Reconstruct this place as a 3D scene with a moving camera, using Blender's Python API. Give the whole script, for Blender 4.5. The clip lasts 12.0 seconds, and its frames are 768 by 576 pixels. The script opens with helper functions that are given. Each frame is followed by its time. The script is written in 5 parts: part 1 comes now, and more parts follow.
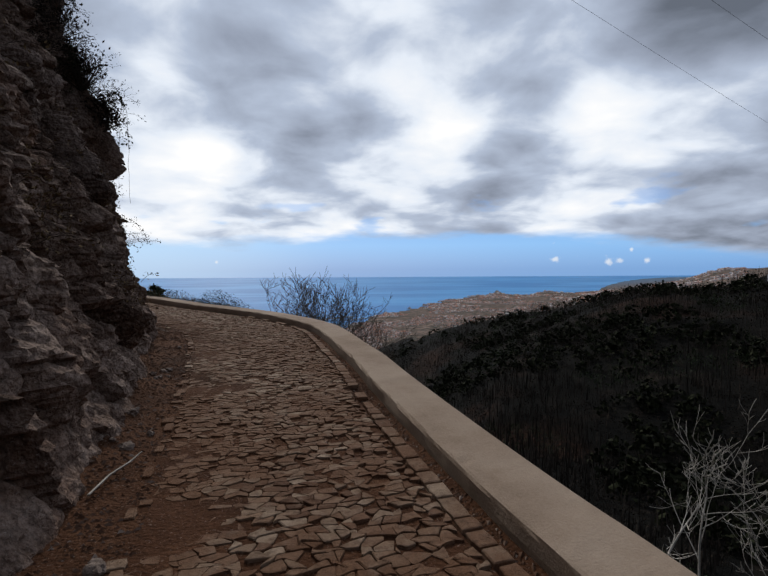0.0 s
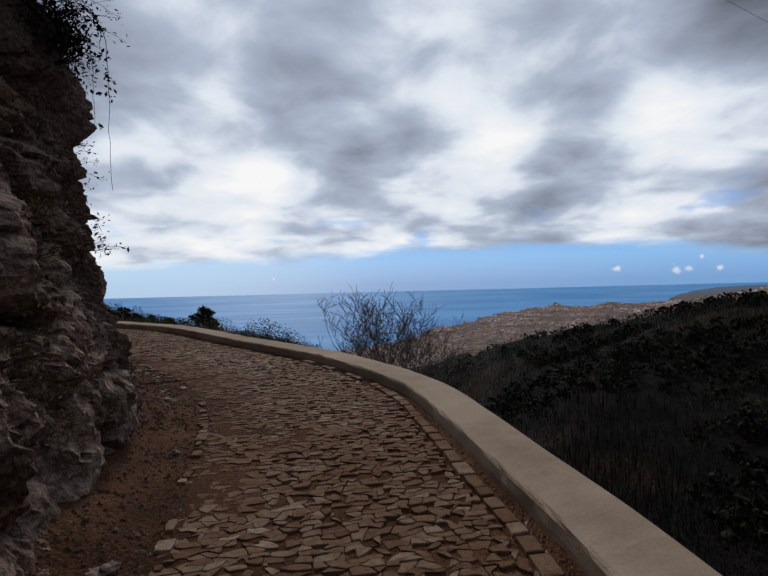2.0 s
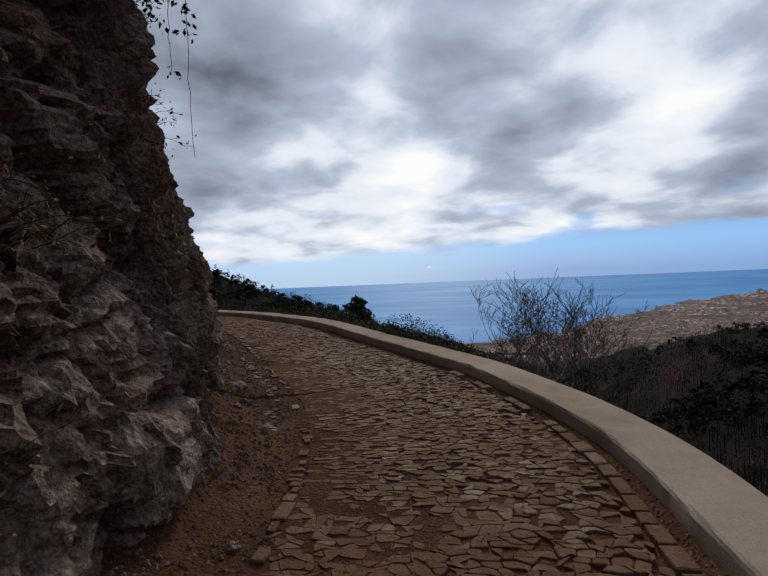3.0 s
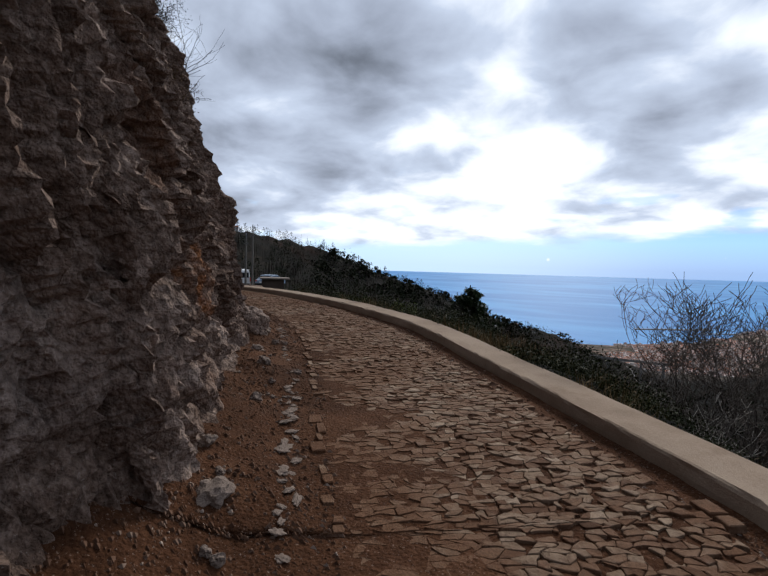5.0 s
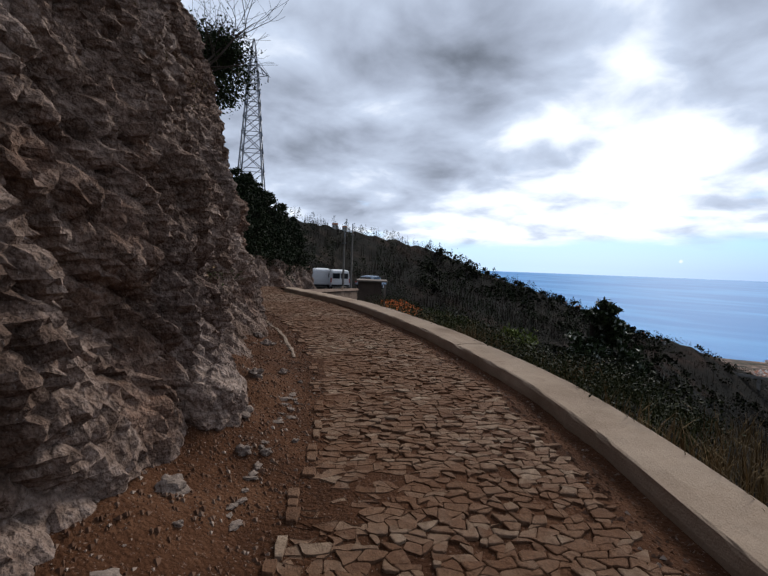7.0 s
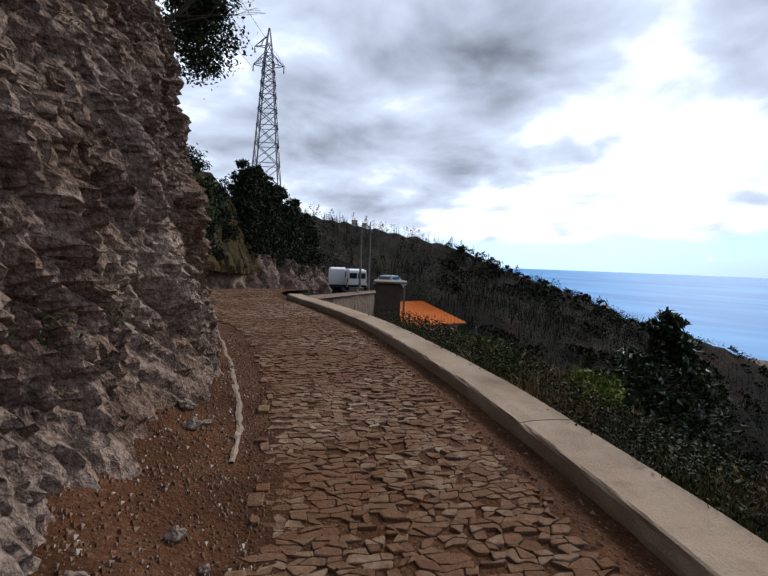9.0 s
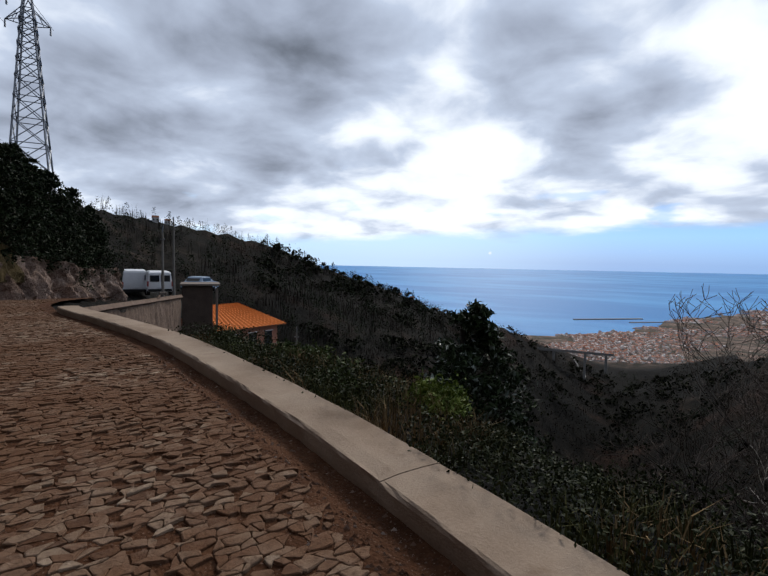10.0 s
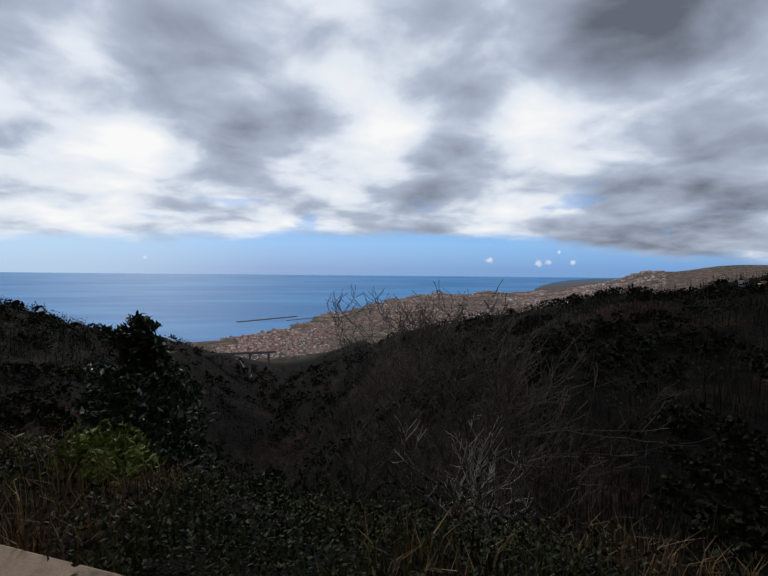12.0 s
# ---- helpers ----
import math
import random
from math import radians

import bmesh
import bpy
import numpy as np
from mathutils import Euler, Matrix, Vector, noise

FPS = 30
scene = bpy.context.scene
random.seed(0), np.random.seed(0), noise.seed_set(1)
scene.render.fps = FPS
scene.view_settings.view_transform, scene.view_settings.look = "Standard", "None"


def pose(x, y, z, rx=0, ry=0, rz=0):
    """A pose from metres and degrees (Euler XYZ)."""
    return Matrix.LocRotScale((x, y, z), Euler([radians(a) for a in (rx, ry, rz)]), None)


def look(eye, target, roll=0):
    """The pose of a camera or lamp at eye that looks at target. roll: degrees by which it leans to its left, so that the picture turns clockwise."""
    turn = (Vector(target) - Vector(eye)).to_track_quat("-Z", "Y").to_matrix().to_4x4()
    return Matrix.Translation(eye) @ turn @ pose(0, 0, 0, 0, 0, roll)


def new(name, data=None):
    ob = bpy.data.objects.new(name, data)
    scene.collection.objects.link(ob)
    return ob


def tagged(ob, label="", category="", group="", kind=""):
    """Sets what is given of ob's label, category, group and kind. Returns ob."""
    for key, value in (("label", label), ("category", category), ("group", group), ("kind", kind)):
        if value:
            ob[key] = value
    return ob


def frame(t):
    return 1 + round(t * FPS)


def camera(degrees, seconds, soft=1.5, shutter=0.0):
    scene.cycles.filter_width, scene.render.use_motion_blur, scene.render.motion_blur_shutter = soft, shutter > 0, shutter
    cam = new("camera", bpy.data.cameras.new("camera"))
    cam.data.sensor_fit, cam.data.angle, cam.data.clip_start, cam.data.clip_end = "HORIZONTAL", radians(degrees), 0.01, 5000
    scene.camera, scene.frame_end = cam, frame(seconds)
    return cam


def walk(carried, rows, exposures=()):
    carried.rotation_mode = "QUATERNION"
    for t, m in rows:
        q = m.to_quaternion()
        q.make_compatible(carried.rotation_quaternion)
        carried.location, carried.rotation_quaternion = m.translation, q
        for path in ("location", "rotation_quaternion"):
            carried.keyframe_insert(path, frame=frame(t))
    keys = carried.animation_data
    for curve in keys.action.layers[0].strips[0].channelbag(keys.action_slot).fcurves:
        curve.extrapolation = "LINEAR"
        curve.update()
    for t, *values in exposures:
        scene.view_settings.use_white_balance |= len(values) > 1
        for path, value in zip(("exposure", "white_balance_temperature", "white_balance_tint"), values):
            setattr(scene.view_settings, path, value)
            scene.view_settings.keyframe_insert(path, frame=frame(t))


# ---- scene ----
cam = camera(77.94, 12.0)

# camera path: seconds, x, y, z, then pitch-up, roll and yaw in degrees
PATH = [
    (0.0, -0.000, 0.000, 1.500, 87.803, 0.296, -0.000),
    (0.5, -0.215, 0.920, 1.523, 87.656, -0.015, 0.517),
    (1.0, -0.454, 1.730, 1.561, 88.125, 0.314, 0.487),
    (1.5, -0.750, 2.800, 1.612, 89.140, 1.450, 1.270),
    (2.0, -1.100, 3.863, 1.629, 89.579, 1.428, 6.354),
    (2.5, -1.282, 4.888, 1.620, 88.965, 1.954, 16.894),
    (3.0, -1.492, 5.729, 1.656, 88.670, 2.281, 24.878),
    (3.5, -1.740, 6.440, 1.660, 89.079, 1.700, 29.400),
    (5.5, -3.793, 9.363, 1.722, 86.776, -1.543, 41.316),
    (6.0, -4.378, 10.164, 1.771, 87.224, -0.749, 44.346),
    (6.5, -4.942, 10.871, 1.800, 86.783, -1.397, 47.266),
    (7.0, -5.436, 11.499, 1.827, 86.581, -2.189, 51.372),
    (7.5, -5.990, 12.037, 1.811, 86.339, -3.104, 54.179),
    (9.5, -7.955, 13.575, 2.030, 86.050, -1.400, 52.950),
    (10.0, -8.387, 13.992, 2.018, 86.514, -1.199, 31.942),
    (10.5, -8.630, 14.294, 2.039, 86.229, -0.375, 14.689),
    (11.0, -8.716, 14.578, 2.035, 86.500, -0.093, 8.311),
    (11.5, -8.768, 14.708, 2.008, 87.176, -0.419, 0.733),
    (12.0, -8.845, 14.660, 2.035, 87.640, -0.530, -7.300),
]
walk(cam, [(t, pose(x, y, z, rx, ry, rz)) for t, x, y, z, rx, ry, rz in PATH],
     [(0.0, -0.08), (2.5, -0.22), (3.7, 0.08), (5.5, 0.30), (7.5, 0.34), (9.5, 0.60), (10.0, 0.18), (10.5, -0.16), (11.0, -0.18), (12.0, -0.18)])

# ---------------------------------------------------------------- sky and sun
def direction(az, el):
    a, e = radians(az), radians(el)
    return (-math.sin(a) * math.cos(e), math.cos(a) * math.cos(e), math.sin(e))


SUN_AZ, SUN_EL = 18.0, 36.0
world = bpy.data.worlds.new("overcast_sky")
scene.world = world
world.use_nodes = True
wt = world.node_tree
wt.nodes.clear()


class Tree:
    """Small helper to write node trees as expressions."""

    def __init__(self, tree):
        self.t = tree

    def node(self, kind, **props):
        n = self.t.nodes.new(kind)
        for k, v in props.items():
            if k == "operation":
                n.operation = v
            elif k == "blend_type":
                n.blend_type = v
            elif k == "data_type":
                n.data_type = v
            elif k == "feature":
                n.feature = v
            elif k == "clamp":
                n.use_clamp = v
            elif k == "dims":
                n.noise_dimensions = v
        return n

    def put(self, socket, value):
        if isinstance(value, bpy.types.NodeSocket):
            self.t.links.new(value, socket)
        else:
            socket.default_value = value

    def math(self, op, a, b=0.0, c=None, clamp=False):
        n = self.node("ShaderNodeMath", operation=op, clamp=clamp)
        self.put(n.inputs[0], a)
        self.put(n.inputs[1], b)
        if c is not None:
            self.put(n.inputs[2], c)
        return n.outputs[0]

    def vec(self, op, a, b=(0, 0, 0), out="Vector"):
        n = self.node("ShaderNodeVectorMath", operation=op)
        self.put(n.inputs[0], a)
        if op == "SCALE":
            self.put(n.inputs["Scale"], b)
        else:
            self.put(n.inputs[1], b)
        return n.outputs[out]

    def noise(self, vector, scale, detail=4.0, rough=0.55, distortion=0.0, lac=2.0):
        n = self.node("ShaderNodeTexNoise")
        self.put(n.inputs["Vector"], vector)
        n.inputs["Scale"].default_value = scale
        n.inputs["Detail"].default_value = detail
        n.inputs["Roughness"].default_value = rough
        n.inputs["Lacunarity"].default_value = lac
        n.inputs["Distortion"].default_value = distortion
        return n.outputs["Fac"]

    def voronoi(self, vector, scale, feature="F1", out="Distance"):
        n = self.node("ShaderNodeTexVoronoi", feature=feature)
        self.put(n.inputs["Vector"], vector)
        n.inputs["Scale"].default_value = scale
        return n.outputs[out]

    def ramp(self, fac, stops, smooth=False):
        n = self.node("ShaderNodeValToRGB")
        self.put(n.inputs[0], fac)
        e = n.color_ramp.elements
        if smooth:
            n.color_ramp.interpolation = "EASE"
        while len(e) < len(stops):
            e.new(0.5)
        for el, (p, c) in zip(e, stops):
            el.position = p
            el.color = (c, c, c, 1) if isinstance(c, (int, float)) else (*c, 1)
        return n.outputs[0]

    def mix(self, fac, a, b, blend="MIX"):
        n = self.node("ShaderNodeMix", data_type="RGBA", blend_type=blend)
        self.put(n.inputs[0], fac)
        self.put(n.inputs[6], a if isinstance(a, bpy.types.NodeSocket) else (*a, 1))
        self.put(n.inputs[7], b if isinstance(b, bpy.types.NodeSocket) else (*b, 1))
        return n.outputs[2]

    def smooth(self, x, lo, hi):
        n = self.node("ShaderNodeMapRange")
        n.interpolation_type = "SMOOTHSTEP"
        self.put(n.inputs[0], x)
        n.inputs[1].default_value, n.inputs[2].default_value = lo, hi
        return n.outputs[0]


W = Tree(wt)
coord = wt.nodes.new("ShaderNodeTexCoord").outputs["Generated"]
sep = wt.nodes.new("ShaderNodeSeparateXYZ")
wt.links.new(coord, sep.inputs[0])
dx, dy, dz = sep.outputs
lift = W.math("ADD", W.math("MAXIMUM", dz, 0.0), 0.24)
comb = wt.nodes.new("ShaderNodeCombineXYZ")
W.put(comb.inputs[0], W.math("DIVIDE", dx, lift))
W.put(comb.inputs[1], W.math("DIVIDE", dy, lift))
sheet = comb.outputs[0]
big = W.noise(sheet, 1.25, 2, 0.45, 0.2)
fine = W.noise(sheet, 3.1, 7, 0.50, 0.25)
cover = W.math("ADD", W.math("MULTIPLY", big, 0.55), W.math("MULTIPLY", fine, 0.57))
cover = W.math("SUBTRACT", cover, 0.56)
cover = W.math("ADD", W.math("MULTIPLY", cover, 1.9), 0.56)
# thinner and thicker parts of the cloud deck: azimuth, elevation, spread in degrees, amount
wob = W.math("MULTIPLY", W.math("SUBTRACT", W.noise(sheet, 2.8, 6, 0.55), 0.5), 1.8)
for az, el, spread, amount in (
    (-5, 18, 6.0, 0.42), (-9, 16, 4.0, 0.25), (-24, 17, 4.0, 0.42), (-30, 13, 4.5, 0.32), (20, 13, 3.2, 0.50), (25, 21, 3.0, 0.32), (31, 16, 3.5, 0.22),
    (36, 14, 3.0, 0.25), (27, 9.5, 3.5, 0.18), (-19, 4.6, 3.0, 0.32), (22, 6.0, 5.0, 0.30), (36, 4.4, 5.0, 0.40), (46, 4.2, 3.5, 0.32), (6, 6.5, 6.0, 0.24),
    (9, 14.5, 4.5, -0.26), (-12, 9.5, 4.5, -0.12), (-31, 8.0, 5.0, -0.24), (-42, 8.0, 7.0, -0.28), (12, 26, 7.0, -0.15),
    (-36, 27, 9.0, -0.28), (42, 21, 6.5, -0.20), (57, 9, 6.0, -0.26), (46, 10.5, 4.5, -0.22), (30, 11.0, 3.0, -0.12), (62, 20, 9.0, -0.26), (50, 25, 8.0, -0.22), (54, 13, 5.0, -0.16),
):
    dot = W.vec("DOT_PRODUCT", coord, direction(az, el), out="Value")
    k = 1.0 / (1.0 - math.cos(radians(spread)))
    g = W.math("EXPONENT", W.math("MULTIPLY", W.math("ADD", W.math("SUBTRACT", dot, 1.0), W.math("MULTIPLY", wob, 0.5 / k)), k))
    cover = W.math("ADD", cover, W.math("MULTIPLY", W.math("MINIMUM", g, 1.3), amount * (0.72 if amount > 0 else 0.9)))
# deck thickened overhead and away from the light, mostly unseen, to cut fill
away = W.smooth(W.vec("DOT_PRODUCT", coord, direction(6, 12), out="Value"), 0.55, -0.25)
cover = W.math("SUBTRACT", cover, W.math("MULTIPLY", away, 0.46))
cloud = W.ramp(cover, [(0.0, (0.13, 0.15, 0.19)), (0.28, (0.31, 0.355, 0.45)), (0.52, (0.46, 0.53, 0.66)), (0.72, (0.78, 0.84, 0.93)), (1.0, (1.0, 1.0, 1.0))])
sky = wt.nodes.new("ShaderNodeTexSky")
sky.sky_type, sky.sun_disc = "NISHITA", False
sky.sun_elevation, sky.sun_rotation = radians(SUN_EL), radians(-SUN_AZ)
clear = W.vec("SCALE", sky.outputs[0], 0.075)
low = W.ramp(dz, [(0.0, (0.17, 0.40, 0.80)), (0.05, (0.22, 0.53, 1.0)), (0.14, (0.14, 0.38, 0.88)), (0.5, (0.08, 0.22, 0.62))])
clear = W.mix(0.82, clear, low)
# whitish air over the sea towards the light
side = W.smooth(W.vec("DOT_PRODUCT", coord, direction(48, 2), out="Value"), 0.72, 0.99)
clear = W.mix(W.math("MULTIPLY", side, 0.5), clear, (0.70, 0.88, 1.0))
edge = W.math("ADD", dz, W.math("MULTIPLY", W.math("SUBTRACT", W.noise(W.vec("MULTIPLY", coord, (1, 1, 5)), 5.0, 5, 0.55), 0.5), 0.075))
edge = W.math("ADD", edge, W.math("MULTIPLY", side, 0.03))
right = W.smooth(W.vec("DOT_PRODUCT", coord, direction(-55, 3), out="Value"), 0.80, 0.99)
edge = W.math("ADD", edge, W.math("MULTIPLY", right, 0.05))
deck = W.smooth(edge, 0.058, 0.086)
gaps = W.math("SUBTRACT", 1.0, W.math("MULTIPLY", W.smooth(W.noise(W.vec("MULTIPLY", coord, (1, 1, 3.2)), 7.5, 4, 0.5), 0.60, 0.72), W.math("MULTIPLY", W.smooth(dz, 0.22, 0.09), 0.6)))
deck = W.math("MULTIPLY", deck, gaps)
puffs = None
for az, el, spread in ((19.4, 0.95, 0.22), (-19.8, 1.1, 0.36), (-25.3, 0.75, 0.45), (-26.4, 0.85, 0.4), (-27.5, 2.1, 0.25), (-29.0, 0.9, 0.32)):
    dot = W.vec("DOT_PRODUCT", coord, direction(az, el), out="Value")
    k = 1.0 / (1.0 - math.cos(radians(spread)))
    g = W.math("EXPONENT", W.math("MULTIPLY", W.math("SUBTRACT", dot, 1.0), k))
    puffs = g if puffs is None else W.math("ADD", puffs, g)
puffs = W.math("MULTIPLY", W.smooth(W.math("ADD", puffs, W.math("MULTIPLY", W.math("SUBTRACT", W.noise(coord, 90, 4), 0.5), 1.6)), 0.25, 1.0), 0.7)
clear = W.mix(puffs, clear, (0.86, 0.88, 0.9))
final = W.mix(deck, clear, cloud)
bg = wt.nodes.new("ShaderNodeBackground")
wt.links.new(final, bg.inputs[0])
bg.inputs[1].default_value = 1.07
wt.links.new(bg.outputs[0], wt.nodes.new("ShaderNodeOutputWorld").inputs[0])

sun = new("sun", bpy.data.lights.new("sun", "SUN"))
sun.data.energy, sun.data.angle, sun.data.color = 2.1, radians(14), (1.0, 0.96, 0.9)
sun.matrix_world = look(Vector(direction(SUN_AZ, SUN_EL)) * 50, (0, 0, 0))


# ---------------------------------------------------------------- materials
def material(name, build, rough=0.9, bump=0.0):
    """A node material; build(tree, position) returns colour, and height or None, and roughness or None."""
    m = bpy.data.materials.new(name)
    m.use_nodes = True
    t = m.node_tree
    b = t.nodes["Principled BSDF"]
    b.inputs["Roughness"].default_value = rough
    b.inputs["Specular IOR Level"].default_value = 0.06 if rough > 0.55 else 0.5
    T = Tree(t)
    pos = t.nodes.new("ShaderNodeNewGeometry").outputs["Position"]
    got = build(T, pos)
    col, height, ro = (list(got) + [None, None])[:3] if isinstance(got, tuple) else (got, None, None)
    T.put(b.inputs["Base Color"], col if isinstance(col, bpy.types.NodeSocket) else (*col, 1))
    if ro is not None:
        T.put(b.inputs["Roughness"], ro)
    if height is not None:
        n = t.nodes.new("ShaderNodeBump")
        n.inputs["Strength"].default_value = 1.0
        n.inputs["Distance"].default_value = bump
        t.links.new(height, n.inputs["Height"])
        t.links.new(n.outputs[0], b.inputs["Normal"])
    return m


def randoms(T):
    return T.t.nodes.new("ShaderNodeObjectInfo").outputs["Random"]


def island(T):
    return T.t.nodes.new("ShaderNodeNewGeometry").outputs["Random Per Island"]


OCHRE = (-7.2, 10.8, 1.45)


def rock_look(T, p):
    a = T.noise(p, 0.8, 5, 0.6)
    b = T.noise(p, 5.0, 8, 0.68)
    c = T.noise(p, 34.0, 5, 0.65)
    m = T.math("ADD", T.math("MULTIPLY", a, 0.40), T.math("ADD", T.math("MULTIPLY", b, 0.36), T.math("MULTIPLY", c, 0.24)))
    col = T.ramp(m, [(0.36, (0.034, 0.021, 0.015)), (0.46, (0.130, 0.084, 0.062)), (0.54, (0.245, 0.176, 0.140)), (0.66, (0.42, 0.330, 0.272))])
    # earthy stains, grey weathered faces, one patch of ochre
    rust = T.smooth(T.noise(T.vec("ADD", p, (4.3, 1.7, 0.4)), 0.7, 5, 0.62), 0.54, 0.70)
    col = T.mix(T.math("MULTIPLY", rust, 0.6), col, T.ramp(b, [(0.35, (0.075, 0.034, 0.020)), (0.65, (0.21, 0.105, 0.060))]))
    grey = T.smooth(T.noise(T.vec("ADD", p, (9.3, 3.7, 7.4)), 0.5, 3, 0.5), 0.50, 0.64)
    col = T.mix(T.math("MULTIPLY", grey, 0.28), col, T.ramp(T.math("ADD", T.math("MULTIPLY", b, 0.5), T.math("MULTIPLY", c, 0.5)), [(0.38, (0.075, 0.060, 0.056)), (0.62, (0.27, 0.225, 0.205))]))
    ochre = T.vec("DISTANCE", p, OCHRE, out="Value")
    ochre = T.smooth(T.math("ADD", ochre, T.math("MULTIPLY", T.math("SUBTRACT", T.noise(p, 3.5, 5, 0.65), 0.5), 1.3)), 0.46, 0.10)
    col = T.mix(T.math("MULTIPLY", ochre, 0.8), col, T.ramp(c, [(0.35, (0.22, 0.075, 0.022)), (0.65, (0.50, 0.21, 0.075))]))
    chips = T.voronoi(p, 24.0)
    grit = T.voronoi(p, 70.0)
    # shade of the pits between chips painted in, where the bump sinks
    col = T.mix(T.math("MULTIPLY", T.smooth(chips, 0.42, 0.80), 0.45), col, (0.040, 0.026, 0.020))
    col = T.mix(T.math("MULTIPLY", T.smooth(T.noise(p, 60.0, 3, 0.6), 0.60, 0.72), 0.35), col, (0.40, 0.34, 0.30))
    h = T.math("ADD", T.math("MULTIPLY", b, 0.9), T.math("MULTIPLY", c, 0.7))
    h = T.math("SUBTRACT", h, T.math("ADD", T.math("MULTIPLY", chips, 0.55), T.math("MULTIPLY", grit, 0.22)))
    return col, h, None


def soil_look(T, p):
    a = T.noise(p, 1.6, 5, 0.6)
    b = T.noise(p, 28.0, 6, 0.7)
    col = T.ramp(T.math("ADD", T.math("MULTIPLY", a, 0.55), T.math("MULTIPLY", b, 0.45)), [(0.32, (0.027, 0.011, 0.005)), (0.52, (0.068, 0.029, 0.014)), (0.72, (0.132, 0.064, 0.034))])
    grit = T.voronoi(p, 45.0)
    col = T.mix(T.math("MULTIPLY", T.smooth(T.noise(p, 70.0, 2), 0.62, 0.72), 0.5), col, (0.27, 0.20, 0.16))
    return col, T.math("ADD", b, T.math("MULTIPLY", grit, -0.5)), None


def stone_colour(T, p, rnd):
    base = T.ramp(rnd, [(0.0, (0.092, 0.045, 0.025)), (0.25, (0.152, 0.082, 0.049)), (0.6, (0.202, 0.122, 0.077)), (0.88, (0.230, 0.157, 0.106)), (1.0, (0.33, 0.24, 0.168))])
    g = T.noise(p, 20.0, 7, 0.72)
    fine = T.noise(p, 85.0, 4, 0.65)
    worn = T.noise(p, 9.0, 5, 0.62)
    dirt = T.smooth(T.math("ADD", T.noise(p, 0.8, 4, 0.6), T.math("MULTIPLY", T.noise(p, 6.0, 4, 0.6), 0.42)), 0.56, 0.84)
    col = T.mix(T.math("MULTIPLY", T.smooth(g, 0.44, 0.68), 0.55), base, (0.050, 0.029, 0.019))
    col = T.mix(T.math("MULTIPLY", T.smooth(worn, 0.52, 0.70), 0.40), col, (0.27, 0.195, 0.140))
    col = T.mix(T.math("MULTIPLY", dirt, 0.85), col, T.ramp(fine, [(0.35, (0.080, 0.036, 0.018)), (0.65, (0.158, 0.078, 0.041))]))
    h = T.math("ADD", T.math("ADD", g, T.math("MULTIPLY", worn, 0.8)), T.math("MULTIPLY", fine, 0.35))
    return col, h, T.math("SUBTRACT", 0.92, T.math("MULTIPLY", worn, 0.25))


def cement_look(T, p):
    a = T.noise(p, 1.1, 5, 0.62)
    b = T.noise(p, 55.0, 5, 0.7)
    col = T.ramp(T.math("ADD", T.math("MULTIPLY", a, 0.7), T.math("MULTIPLY", b, 0.3)), [(0.33, (0.20, 0.140, 0.098)), (0.5, (0.275, 0.205, 0.150)), (0.68, (0.34, 0.265, 0.20))])
    stain = T.smooth(T.noise(T.vec("ADD", p, (3.1, 8.2, 0)), 3.2, 5, 0.65), 0.58, 0.76)
    col = T.mix(T.math("MULTIPLY", stain, 0.45), col, (0.15, 0.092, 0.058))
    return col, T.math("ADD", b, T.math("MULTIPLY", a, 1.5)), None


def hill_look(T, p):
    a = T.noise(p, 0.022, 6, 0.62)
    b = T.noise(p, 0.22, 7, 0.7)
    c = T.noise(p, 2.0, 5, 0.7)
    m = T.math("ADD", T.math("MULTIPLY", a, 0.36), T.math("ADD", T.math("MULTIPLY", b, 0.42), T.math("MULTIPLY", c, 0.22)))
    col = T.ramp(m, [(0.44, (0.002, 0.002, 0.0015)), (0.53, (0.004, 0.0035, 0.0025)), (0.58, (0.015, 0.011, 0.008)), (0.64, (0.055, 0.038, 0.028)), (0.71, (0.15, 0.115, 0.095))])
    red = T.smooth(T.noise(T.vec("ADD", p, (31, 17, 5)), 0.03, 4, 0.6), 0.54, 0.68)
    col = T.mix(T.math("MULTIPLY", red, T.ramp(c, [(0.42, 0.0), (0.62, 0.7)])), col, (0.070, 0.032, 0.020))
    town = T.smooth(T.vec("LENGTH", p, out="Value"), 330.0, 480.0)
    houses = T.noise(p, 0.09, 5, 0.8)
    tcol = T.ramp(houses, [(0.36, (0.030, 0.036, 0.026)), (0.48, (0.085, 0.070, 0.056)), (0.58, (0.20, 0.130, 0.100)), (0.70, (0.44, 0.38, 0.34))])
    # distance haze painted into the ground colour: far land turns blue-grey
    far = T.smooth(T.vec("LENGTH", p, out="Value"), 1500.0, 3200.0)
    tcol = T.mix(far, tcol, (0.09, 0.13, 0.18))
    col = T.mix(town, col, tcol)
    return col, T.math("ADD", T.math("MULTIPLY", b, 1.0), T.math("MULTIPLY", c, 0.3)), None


ROCK = material("cliff_rock", rock_look, 0.95, 0.035)
SOIL = material("red_soil", soil_look, 0.97, 0.018)
STONE = material("cobble_stone", lambda T, p: stone_colour(T, p, randoms(T)), 0.85, 0.018)
STONE_REST = material("cobble_stone_rest", lambda T, p: stone_colour(T, p, island(T)), 0.85, 0.018)
CEMENT = material("tan_cement", cement_look, 0.9, 0.006)
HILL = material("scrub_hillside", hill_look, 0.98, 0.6)


